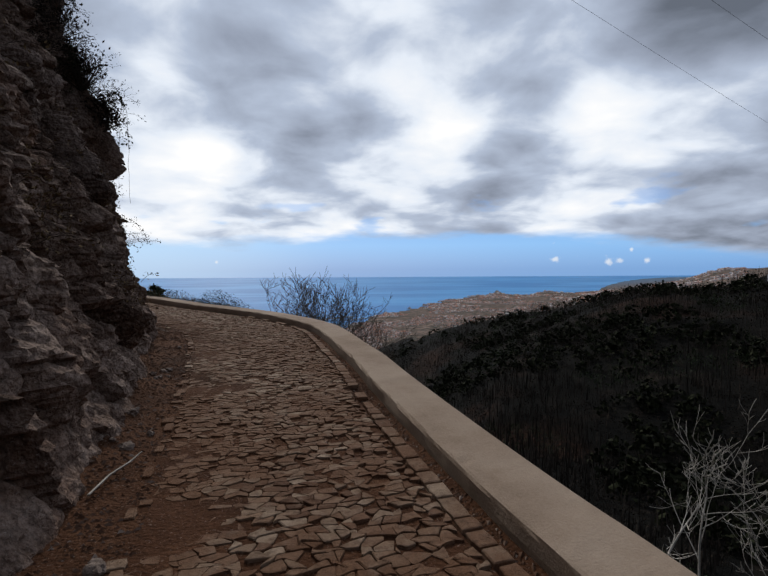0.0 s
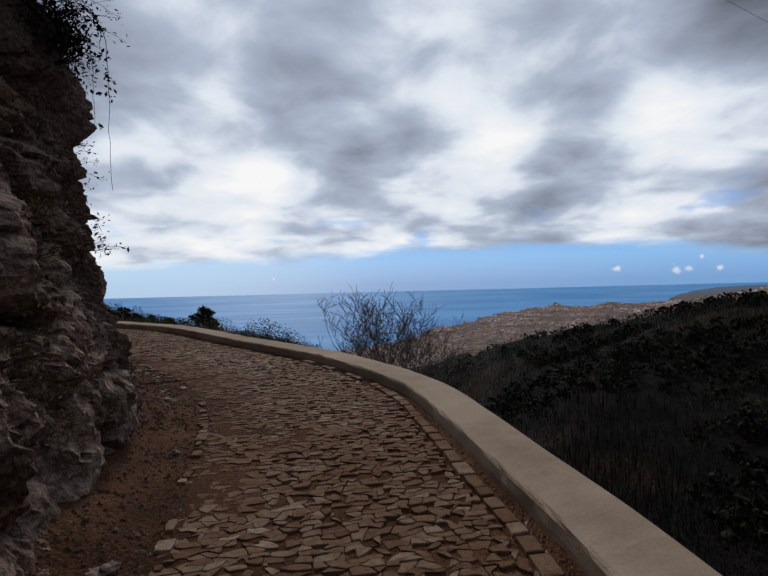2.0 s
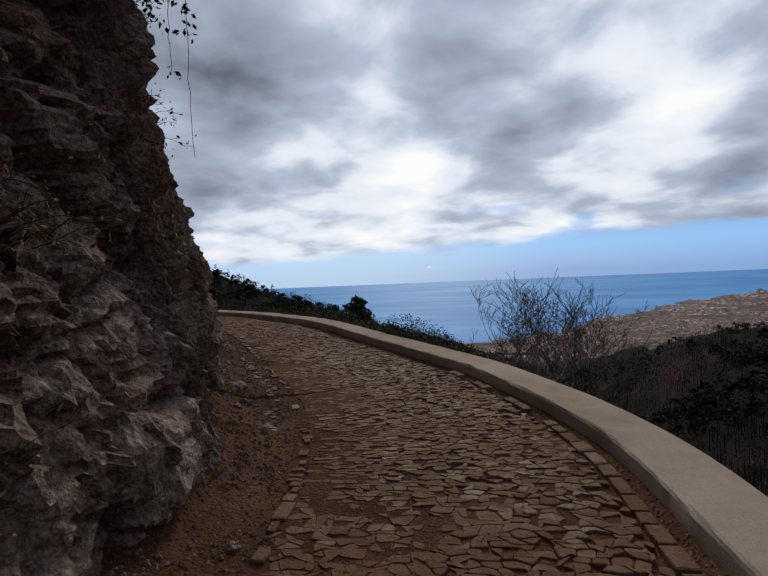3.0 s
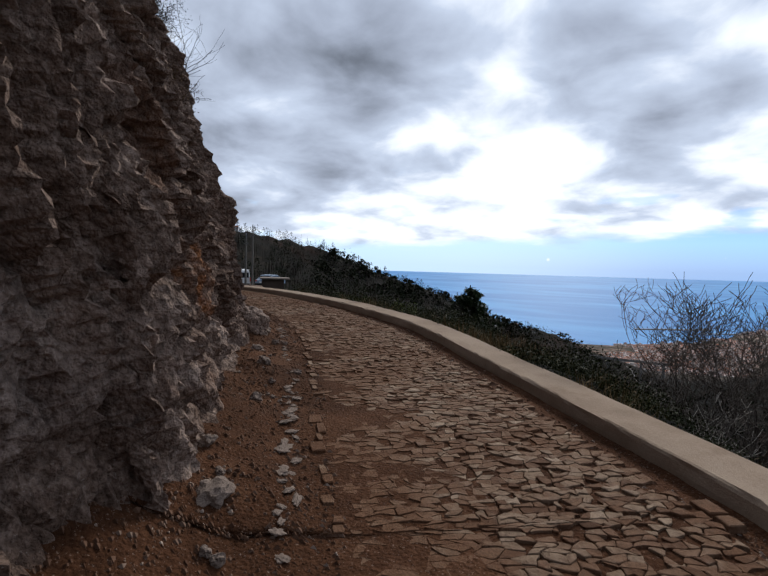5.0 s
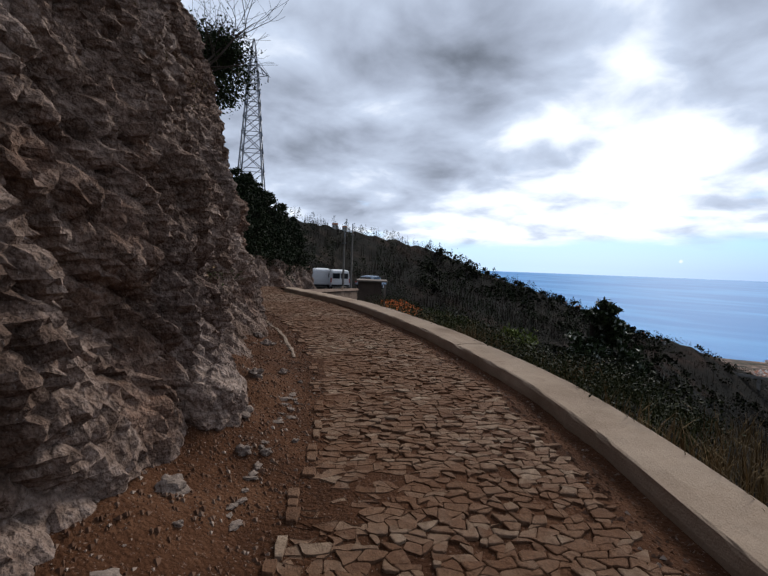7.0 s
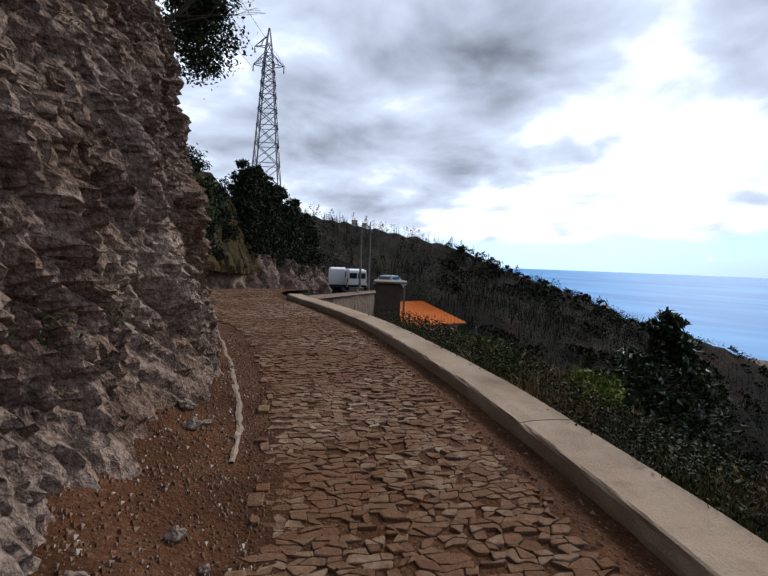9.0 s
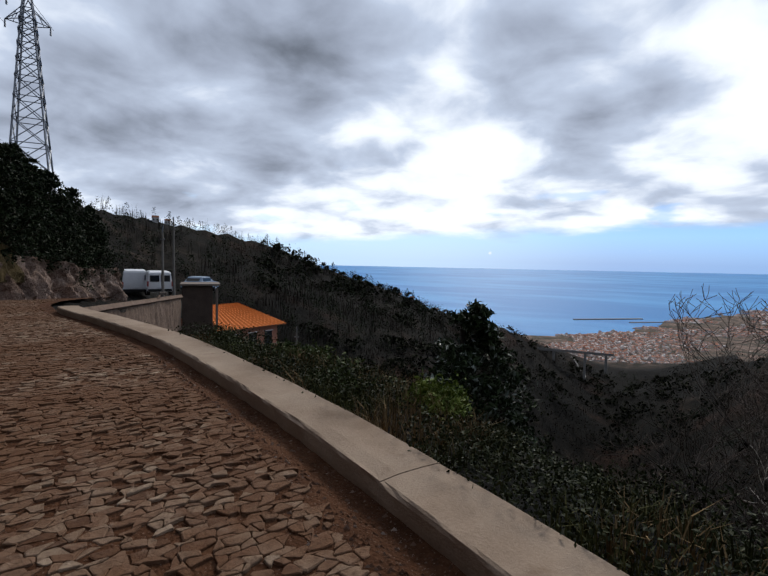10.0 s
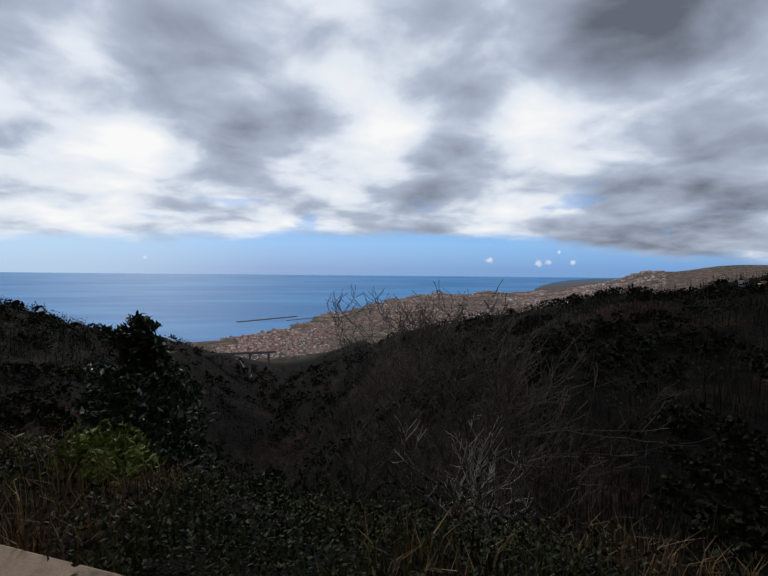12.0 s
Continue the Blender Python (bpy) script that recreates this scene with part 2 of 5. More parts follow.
def sea_look(T, p):
    a = T.noise(T.vec("MULTIPLY", p, (0.35, 1.0, 1.0)), 0.006, 5, 0.6)
    b = T.noise(p, 0.25, 4, 0.6)
    return T.mix(T.smooth(a, 0.4, 0.62), (0.040, 0.205, 0.48), (0.070, 0.285, 0.58)), b, None


SEA = material("sea_water", sea_look, 0.5, 0.3)
SEA.node_tree.nodes["Principled BSDF"].inputs["Specular IOR Level"].default_value = 0.03


# ---------------------------------------------------------------- mesh helpers
def mesh_object(name, verts, faces, mat, parent=None, smooth=False):
    me = bpy.data.meshes.new(name)
    me.from_pydata([tuple(v) for v in verts], [], [tuple(f) for f in faces])
    me.materials.append(mat)
    if smooth:
        me.polygons.foreach_set("use_smooth", [True] * len(me.polygons))
    me.update()
    ob = new(name, me)
    if parent:
        ob.parent = parent
    return ob


def part(name, bm, mat, parent, label=""):
    """Links a bmesh as one mesh object under a thing or a part."""
    me = bpy.data.meshes.new(name)
    bm.to_mesh(me)
    bm.free()
    me.materials.append(mat)
    ob = new(name, me)
    ob.parent = parent
    if label:
        tagged(ob, label)
    return ob


def empty(name, x, y, z, turn=0.0):
    e = new(name)
    e.matrix_basis = pose(x, y, z, 0, 0, turn)
    return e


def box_bm(x0, y0, z0, x1, y1, z1, bevel=0.0):
    bm = bmesh.new()
    bmesh.ops.create_cube(bm, size=1.0)
    for v in bm.verts:
        v.co = Vector(((x0 + x1) / 2 + v.co.x * (x1 - x0), (y0 + y1) / 2 + v.co.y * (y1 - y0), (z0 + z1) / 2 + v.co.z * (z1 - z0)))
    if bevel:
        bmesh.ops.bevel(bm, geom=list(bm.edges), offset=bevel, segments=2, affect="EDGES", profile=0.6)
    return bm


# ---------------------------------------------------------------- the road's line
# inner edge of the parapet, from behind the start to where it ends
EDGE = np.array([
    (3.9, -9.0), (2.65, -4.5), (1.52, -0.5), (0.83, 1.88), (0.63, 2.5), (0.36, 3.4), (0.02, 4.6), (-0.25, 5.6), (-0.5, 6.6), (-0.78, 7.5),
    (-1.08, 8.5), (-1.42, 9.45), (-1.92, 10.3), (-2.55, 11.1), (-3.3, 11.95), (-4.2, 12.75), (-5.1, 13.5), (-6.1, 14.2), (-7.1, 14.9),
    (-8.2, 15.55), (-9.1, 16.0), (-10.0, 16.4), (-11.0, 16.85), (-12.5, 17.45), (-15.2, 18.4), (-18.6, 19.2), (-22.0, 19.9), (-27.0, 22.0),
    (-34.0, 26.5), (-42.0, 33.0), (-50.0, 40.0)])


def spline(points, step):
    """Even steps along a smooth curve through the points."""
    p = np.vstack([2 * points[0] - points[1], points, 2 * points[-1] - points[-2]])
    out = []
    for i in range(1, len(p) - 2):
        n = max(2, int(np.linalg.norm(p[i + 1] - p[i]) / step * 3))
        for k in range(n):
            u = k / n
            out.append(0.5 * (2 * p[i] + (p[i + 1] - p[i - 1]) * u + (2 * p[i - 1] - 5 * p[i] + 4 * p[i + 1] - p[i + 2]) * u * u
                              + (3 * p[i] - p[i - 1] - 3 * p[i + 1] + p[i + 2]) * u ** 3))
    out = np.array(out + [points[-1]])
    d = np.concatenate([[0], np.cumsum(np.linalg.norm(np.diff(out, axis=0), axis=1))])
    s = np.arange(0, d[-1], step)
    return np.stack([np.interp(s, d, out[:, k]) for k in range(2)], 1), s


LINE, LS = spline(EDGE, 0.1)
LINE = LINE + (lambda d: np.stack([-d[:, 1], d[:, 0]], 1) / np.linalg.norm(d, axis=1)[:, None])(np.gradient(LINE, axis=0)) * np.interp(
    LS - 11.4, [0, 7, 9.2, 10.8, 12.5, 16, 19, 20.5, 23.5, 27, 32], [-0.03, -0.02, -0.08, -0.09, 0.0, 0.0, 0.02, 0.06, 0.08, 0.05, 0.0])[:, None]
TAN = np.gradient(LINE, axis=0)
TAN /= np.linalg.norm(TAN, axis=1)[:, None]
LEFT = np.stack([-TAN[:, 1], TAN[:, 0]], 1)


def s_of(x, y):
    """Distance along the line nearest to a place, and the signed distance to its left."""
    d = np.hypot(LINE[:, 0] - x, LINE[:, 1] - y)
    i = int(np.argmin(d))
    return LS[i], float((x - LINE[i, 0]) * LEFT[i, 0] + (y - LINE[i, 1]) * LEFT[i, 1])


S0 = s_of(0.83, 1.88)[0]
S_STEPS = [S0 + a for a in (-12, -2, 1, 3, 5, 8, 11, 14, 17, 20, 23, 26, 33, 40, 60)]
ROAD_Z = [-0.15, 0.06, 0.11, 0.16, 0.21, 0.27, 0.33, 0.41, 0.57, 0.63, 0.63, 0.60, 0.50, 0.1, -1.3]
S_END = s_of(-22.0, 19.9)[0]


def road_z(s):
    return np.interp(s, S_STEPS, ROAD_Z)


def at(s, w, z=0.0):
    """A place by the distance along the line, to its left, and above the road."""
    i = np.interp(s, LS, np.arange(len(LS)))
    j = min(int(i), len(LS) - 2)
    u = i - j
    p = LINE[j] * (1 - u) + LINE[j + 1] * u
    n = LEFT[j] * (1 - u) + LEFT[j + 1] * u
    return Vector((p[0] + n[0] * w, p[1] + n[1] * w, road_z(s) + z))


# widths to the left of the parapet's inner edge: last cobbles, foot of the cliff
W_S = [S0 + a for a in (-12, 0, 2.2, 4.5, 6.5, 8.2, 10.0, 12.0, 13.6, 16.0, 18.0, 20.5, 24.0, 30.0)]
W_STONE = [1.95, 1.9, 1.95, 2.1, 2.25, 2.35, 2.35, 2.3, 2.2, 2.05, 2.0, 1.95, 2.2, 3.5]
W_FOOT = [2.3, 2.29, 2.36, 2.41, 2.87, 3.03, 3.25, 3.05, 3.08, 2.72, 2.76, 2.42, 2.8, 4.5]


def stone_w(s):
    return float(np.interp(s, W_S, W_STONE))


def foot_w(s):
    return float(np.interp(s, W_S, W_FOOT))


# ---------------------------------------------------------------- terrain
AZ = [-180, -150, -120, -90, -60, -46, -42, -35, -28, -21, -16, -10, -4, 0, 6, 12, 18, 24, 30, 36, 40, 46, 52, 62, 75, 90, 120, 150, 180]
EL1 = [14, 14, 10, 6, 2.2, -0.3, -1.0, -1.9, -3.3, -5.3, -6.2, -7.4, -9.2, -10.8, -12.2, -10.4, -8.0, -6.2, -4.4, -2.6, -0.9, 1.2, 2.3, 4.2, 8, 12, 16, 16, 14]
R1 = [200, 200, 200, 200, 190, 190, 190, 190, 200, 210, 220, 240, 270, 290, 300, 290, 250, 230, 210, 190, 180, 170, 160, 140, 90, 70, 70, 100, 200]
EL2 = [-2, -2, -2, 0, 0.8, 0.5, 0.2, -0.75, -2.15, -2.75, -2.95, -3.15, -4.6, -5.4, -7.4, -8.1, -8.3, -8.4, -8.4, -8.4, -8.4, -8.4, -8.4, -8.4, -8.4, -8.4, -8.4, -8.4, -8.4]
# soften the tables over a few degrees
_fine = np.arange(-180, 181, 1.0)


def softened(values, reach=4):
    v = np.interp(_fine, AZ, values)
    k = np.hanning(2 * reach + 3)
    return np.convolve(np.pad(v, reach + 1, mode="edge"), k / k.sum(), mode="valid")


EL1, R1, EL2 = softened(EL1), softened(R1, 8), softened(EL2, 2)
AZ = _fine
EYE = Vector((-8.0, 13.5, 2.0))
SEA_Z = -75.0


def far_ground(x, y):
    dx, dy = x - EYE.x, y - EYE.y
    r = max(math.hypot(dx, dy), 1.0)
    az = math.degrees(math.atan2(-dx, dy))
    e1, r1, e2 = float(np.interp(az, AZ, EL1)), float(np.interp(az, AZ, R1)), float(np.interp(az, AZ, EL2))
    zr = r1 * math.tan(radians(e1))
    bottom = min(-27.0, zr - 8)
    land = -77.0 / math.tan(radians(min(e2, -2.6)))
    keys = [0, 14, 34, 62, r1 * 0.62, r1, r1 * 1.2, min(max(r1 * 1.45, 400), land * 0.9), land * 0.97, land * 1.02, 6000]
    top2 = -76.0 if e2 < -2.6 else land * math.tan(radians(e2))
    end = -90.0 if e2 < -2.6 else max(-90.0, top2 - 5)
    vals = [-2, -9, -22, bottom, bottom + (zr - bottom) * 0.52, zr, zr - 22 if zr > -40 else zr - 8, -73.5, top2, end, -90.0]
    z = float(np.interp(r, keys, vals))
    if r > 900:
        for a0, wide, up in ((-13.8, 1.0, 15.0), (-19.5, 1.1, 9.0), (-36.0, 2.2, 16.0), (-43.0, 4.0, 10.0)):
            z += up * math.exp(-((az - a0) / wide) ** 2) * math.exp(-((r - 1650) / 350) ** 2)
    n = noise.fractal(Vector((x * 0.02, y * 0.02, 3.1)), 0.9, 2.1, 5)
    z += n * min(r, 200) * 0.022 * (0.25 if r > 400 else 1.0)
    if r > 380 and -26 < az < 20:
        z += 0.6 * noise.noise(Vector((x * 0.01, y * 0.01, 0)))
    return z + EYE.z


def near_ground(x, y):
    """Height near the road, and how much it counts."""
    s, d = s_of(x, y)
    zr = float(road_z(s))
    if d > 0:
        past = min(max((s - S0 - 23.0) / 4.0, 0.0), 1.0)
        fw = foot_w(s) + 2.0 if past < 1 else 6.6
        if d < fw:
            return zr - 0.14
        up = d - fw
        return zr - 0.14 + min(up * 5.0, 6.2 - 3.2 * past) + up * (0.5 + 0.2 * past) + 0.3 * noise.noise(Vector((x * 0.4, y * 0.4, 0)))
    d = -d
    n = 0.35 * noise.fractal(Vector((x * 0.5, y * 0.5, 1.2)), 0.8, 2, 3)
    if d < 0.42:
        return zr - 0.3
    u = s - S0
    shelf = min(max((u - 10.5) / 3.5, 0), 1) * min(max((28 - u) / 4, 0), 1)
    return zr - 0.10 - 0.35 * (1 - shelf) - max(0, d - 0.55) * (0.95 - 0.67 * shelf) - max(0, d - 2.6) * (0.1 + 0.45 * shelf) + n * min(1, (d - 0.4) * 0.6)


def ground_z(x, y):
    r = math.hypot(x - EYE.x, y - EYE.y)
    s, d = s_of(x, y)
    span = 46.0 if d > -0.5 else 13.0
    k = min(max((abs(d) - 0.45 * span) / (0.55 * span), 0), 1)
    k = max(k, min(max((r - 55) / 30, 0), 1))
    k = k * k * (3 - 2 * k)
    if k <= 0:
        return near_ground(x, y)
    if k >= 1:
        return far_ground(x, y)
    return near_ground(x, y) * (1 - k) + far_ground(x, y) * k


radii = [0.0]
step = 0.45
while radii[-1] < 5600:
    radii.append(radii[-1] + step)
    if radii[-1] > 14:
        step = max(step, radii[-1] * 0.030)
N_AZ = 288
gv, gf = [], []
for i, r in enumerate(radii):
    for j in range(N_AZ):
        a = 2 * math.pi * j / N_AZ
        x, y = EYE.x - r * math.sin(a), EYE.y + r * math.cos(a)
        gv.append((x, y, ground_z(x, y)))
for i in range(len(radii) - 1):
    for j in range(N_AZ):
        a, b = i * N_AZ + j, i * N_AZ + (j + 1) % N_AZ
        gf.append((a, a + N_AZ, b + N_AZ, b))
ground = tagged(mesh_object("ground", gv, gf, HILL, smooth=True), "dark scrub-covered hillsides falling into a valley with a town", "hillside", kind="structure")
ring = [(7000 * math.cos(2 * math.pi * k / 96), 7000 * math.sin(2 * math.pi * k / 96), SEA_Z) for k in range(96)]
water = tagged(mesh_object("water", ring, [tuple(range(96))], SEA), "calm blue sea reaching to the horizon", "sea", kind="structure")

# ---------------------------------------------------------------- road bed, parapet, cliff
def bed_z(s, w, x, y):
    """Height of the soil above the road's level: a low bank towards the cliff, a gutter by the parapet, small lumps."""
    berm = max(0.0, w - stone_w(s) - 0.1)
    z = 0.08 * noise.fractal(Vector((x * 1.3, y * 1.3, 0)), 0.8, 2, 4) * min(1, berm * 2 + 0.12) + min(berm, 1.2) ** 1.3 * 0.27
    if abs(w - 0.1) < 0.16:
        z -= 0.05 * math.cos((w - 0.1) / 0.18 * math.pi / 2)
    return z - 0.006 + 0.006 * noise.noise(Vector((x * 6, y * 6, 2)))


S_FIRST = S0 - 7.0
S_LAST = S_END + 24
rv, rf = [], []
svals = np.arange(S_FIRST, S_LAST, 0.12)
NW = 44
for s in svals:
    fw = foot_w(s) + 0.9 if s < S_END - 4 else 6.5
    for k in range(NW + 1):
        w = -0.02 + (fw + 0.02) * k / NW
        p = at(s, w)
        rv.append((p.x, p.y, p.z + bed_z(s, w, p.x, p.y)))
for i in range(len(svals) - 1):
    for k in range(NW):
        a = i * (NW + 1) + k
        rf.append((a, a + NW + 1, a + NW + 2, a + 1))
road = tagged(mesh_object("road", rv, rf, SOIL, smooth=True), "narrow cobbled road bedded in red soil", "road", kind="structure")

PAR_H, PAR_W = 0.10, 0.50
prof = [(0.0, -0.35), (0.0, 0.0), (-0.004, PAR_H - 0.03), (-0.012, PAR_H - 0.008), (-0.03, PAR_H), (-0.15, PAR_H + 0.003), (-0.33, PAR_H + 0.003), (-PAR_W + 0.03, PAR_H), (-PAR_W + 0.01, PAR_H - 0.012), (-PAR_W, PAR_H - 0.04), (-PAR_W, -0.7)]
parapet = tagged(empty("parapet", *at(S0, -0.25)), "low tan cement parapet along the road's valley edge", "parapet wall", kind="structure")
joints = [S_FIRST, S0 + 18.95, S_END]
m = len(prof)
for n, (sa, sb) in enumerate(zip(joints, joints[1:])):
    pv, pf = [], []
    psv = np.concatenate([np.arange(sa + 0.0015, sb - 0.05, 0.09), [sb - 0.0015]])
    step = 0.006 * math.sin(n * 2.3)
    for s in psv:
        chip = 0.003 * max(0.0, 1 - min(s - sa, sb - s) / 0.05)
        for k, (w, h) in enumerate(prof):
            q = at(s, w)
            e = 0.011 * noise.fractal(Vector((q.x * 3.2, q.y * 3.2, k * 0.7)), 0.8, 2, 4) if k > 0 else 0
            e -= 0.016 * max(0.0, noise.noise(Vector((q.x * 9, q.y * 9, k))) - 0.25) if k in (2, 3, 4, 7, 8, 9) else 0
            p = at(s, w + e, h + e * 0.8 + (step - chip if 1 < k < m - 1 else 0)) - parapet.location
            pv.append(p)
    for i in range(len(psv) - 1):
        for k in range(m - 1):
            a = i * m + k
            pf.append((a, a + 1, a + m + 1, a + m))
    pf += [tuple(range(m))[::-1], tuple((len(psv) - 1) * m + k for k in range(m))]
    mesh_object("cast_length", pv, pf, CEMENT, parapet)

CLIFF_FIRST, CLIFF_LAST = S0 - 7.0, S0 + 25.0


def lean(z, s):
    """How far the cliff has drawn back at a height."""
    u = (s - S0)
    top = np.interp(u, [-7, 0, 4, 6.5, 8, 12, 16, 18, 20, 22, 24.5], [0.30, 0.33, 0.33, 0.26, 0.16, 0.155, 0.24, 0.205, 0.18, 0.10, 0.05])
    high = np.interp(u, [-7, 6, 9, 11, 13, 15, 18, 20, 22, 24.5], [0.0, 0.035, 0.075, 0.07, 0.13, 0.165, 0.18, 0.19, 0.16, 0.09])
    return 0.55 * min(z, 0.5) + max(0, z - 0.5) * top + max(0, z - 2.0) * high + max(0, z - 4.2) * float(np.interp(u, [5, 7, 13, 17], [0.10, -0.05, -0.02, 0.14]))


def rubble(x, y, z, step, crack, cap=0.28):
    """Angular blocks: each stands out by its own amount, is tilted, and is parted from the next by a crack."""
    d, pts = noise.voronoi(Vector((x, y, z)))
    p = pts[0]
    h = math.sin(p.x * 12.99 + p.y * 78.23 + p.z * 37.7) * 437.58
    h -= math.floor(h)
    g = (h * 7.31) % 1.0
    return step * (h - 0.5 + 0.9 * (g - 0.5) * (x - p.x) + 0.9 * (0.4 - g) * (y - p.y)) - crack * (1.0 - min(cap, d[1] - d[0]) / cap)


cv, cf = [], []
cs = np.arange(CLIFF_FIRST, CLIFF_LAST, 0.036)
NZ = 220
for s in cs:
    base = foot_w(s)
    u = s - S0
    end = min(1.0, max(0.0, (CLIFF_LAST - s) / 1.1))
    # large blocks with ledges near the start, steeply dipping crumbly rock further on
    dip = float(np.interp(u, [8.0, 11.5], [0.0, 1.0]))
    for k in range(NZ + 1):
        z = -0.3 + 7.6 * k / NZ
        w = base + lean(max(z, 0), s) + (1 - math.sqrt(end)) * 3.0
        fold = noise.fractal(Vector((u * 0.5, z * 0.32, 1.7)), 0.9, 2.0, 3)
        warp = noise.noise(Vector((u * 1.1, z * 1.1, 5.0)))
        rough = noise.fractal(Vector((u * 5.0, z * 5.0, 2.0)), 0.6, 2.2, 5)
        along, across = u * 0.5 - z * 0.87, u * 0.87 + z * 0.5
        a1 = across * dip + u * (1 - dip) + 0.25 * warp
        b1 = along * (0.5 * dip) + z * (1 - dip) + 0.2 * warp
        out = 0.30 * fold + 0.055 * rough
        out += rubble(a1 * 1.15, b1 * 1.15, 3.3, 0.30 - 0.14 * dip, 0.15 - 0.07 * dip)
        out += rubble(a1 * 2.9 + 0.2 * rough, b1 * 2.9, 8.1, 0.16 - 0.04 * dip, 0.07)
        out += rubble(a1 * (6.5 + dip) + 0.3 * rough, b1 * (6.5 + dip) + 0.3 * warp, 2.2, 0.07 + 0.025 * dip, 0.035 + 0.02 * dip)
        out += rubble(u * 14.0 + 0.5 * rough, z * 13.0, 6.4, 0.022 + 0.02 * dip, 0.018)
        out += 0.10 * dip * noise.noise(Vector((across * 2.2 + 0.4 * warp, along * 0.3, 4.0))) + 0.15
        out *= min(1.0, 0.30 + max(z, 0) * 1.1)
        cv.append(at(s + 0.02 * rough, w - out, z + 0.03 * warp))
for i in range(len(cs) - 1):
    for k in range(NZ):
        a = i * (NZ + 1) + k
        cf.append((a, a + 1, a + NZ + 2, a + NZ + 1))
cliff = tagged(mesh_object("cliff", cv, cf, ROCK), "rough weathered brown rock face beside the road", "rock cliff", kind="structure")

# ---------------------------------------------------------------- plants: materials and makers
rng = np.random.default_rng(7)


def plain(name, colour, rough=0.8, spread=0.25, scale=6.0, bump=0.004, metal=0.0):
    """A surface of one paint with grain and stains at two scales."""
    def build(T, p):
        n = T.math("ADD", T.math("MULTIPLY", T.noise(p, scale, 5, 0.65), 0.6), T.math("MULTIPLY", T.noise(p, scale * 9, 4, 0.6), 0.4))
        dark = tuple(c * (1 - spread) for c in colour)
        light = tuple(min(1.0, c * (1 + spread)) for c in colour)
        return T.ramp(n, [(0.32, dark), (0.68, light)]), n, None
    m = material(name, build, rough, bump)
    m.node_tree.nodes["Principled BSDF"].inputs["Metallic"].default_value = metal
    return m


def leafy(name, dark, light, rough=0.6):
    def build(T, p):
        c = T.ramp(T.math("ADD", T.math("MULTIPLY", island(T), 0.6), T.math("MULTIPLY", T.noise(p, 0.9, 3), 0.4)), [(0.15, dark), (0.85, light)])
        return c, None, None
    return material(name, build, rough)


LEAF_DARK = leafy("dark_leaves", (0.007, 0.012, 0.005), (0.036, 0.052, 0.020))
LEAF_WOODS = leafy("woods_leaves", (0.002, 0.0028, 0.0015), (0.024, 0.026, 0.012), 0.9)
LEAF_CONIFER = leafy("conifer_needles", (0.006, 0.010, 0.005), (0.026, 0.036, 0.014))
LEAF_GREEN = leafy("green_leaves", (0.022, 0.035, 0.010), (0.085, 0.105, 0.032))
LEAF_BRIGHT = leafy("bright_leaves", (0.05, 0.08, 0.012), (0.16, 0.19, 0.04))
LEAF_SILVER = leafy("silver_leaves", (0.03, 0.042, 0.026), (0.22, 0.25, 0.20), 0.45)
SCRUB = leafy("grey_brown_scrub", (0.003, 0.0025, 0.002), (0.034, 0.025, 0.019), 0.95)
COVER = leafy("low_cover", (0.008, 0.011, 0.004), (0.036, 0.040, 0.014))
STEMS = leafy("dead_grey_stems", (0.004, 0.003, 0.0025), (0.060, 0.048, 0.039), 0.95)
DRY = leafy("dry_grass", (0.06, 0.038, 0.018), (0.20, 0.135, 0.065), 0.9)
GRASS = leafy("olive_grass", (0.020, 0.024, 0.008), (0.085, 0.080, 0.028), 0.8)
PALE_WOOD = plain("bleached_wood", (0.42, 0.38, 0.33), 0.85, 0.35, 8.0)
DARK_WOOD = plain("dark_bark", (0.045, 0.035, 0.028), 0.95, 0.4, 9.0)
SILVER_WOOD = plain("silvery_bark", (0.085, 0.070, 0.060), 0.95, 0.5, 5.0)
GREY_WOOD = plain("grey_bark", (0.048, 0.039, 0.032), 0.95, 0.4, 9.0)


def unit(v):
    return v / (np.linalg.norm(v, axis=-1, keepdims=True) + 1e-9)


def leaf_mesh(name, centres, sizes, mat, parent=None, aspect=0.5, flat=0.0):
    """Many small pointed leaves, each a folded four-cornered blade at its own slant."""
    c = np.asarray(centres, float)
    n = len(c)
    u = rng.normal(size=(n, 3))
    u[:, 2] *= 1 - flat
    u = unit(u)
    v = unit(np.cross(u, rng.normal(size=(n, 3))))
    w = np.cross(u, v)
    s = np.asarray(sizes, float).reshape(-1, 1) * np.ones((n, 1))
    verts = np.stack([c - u * s, c + v * s * aspect + w * s * 0.15, c + u * s, c - v * s * aspect + w * s * 0.15], 1).reshape(-1, 3)
    faces = np.arange(4 * n).reshape(n, 4)
    ob = mesh_object(name, verts.tolist(), faces.tolist(), mat, parent)
    return tagged(ob, kind="stuff") if parent else ob


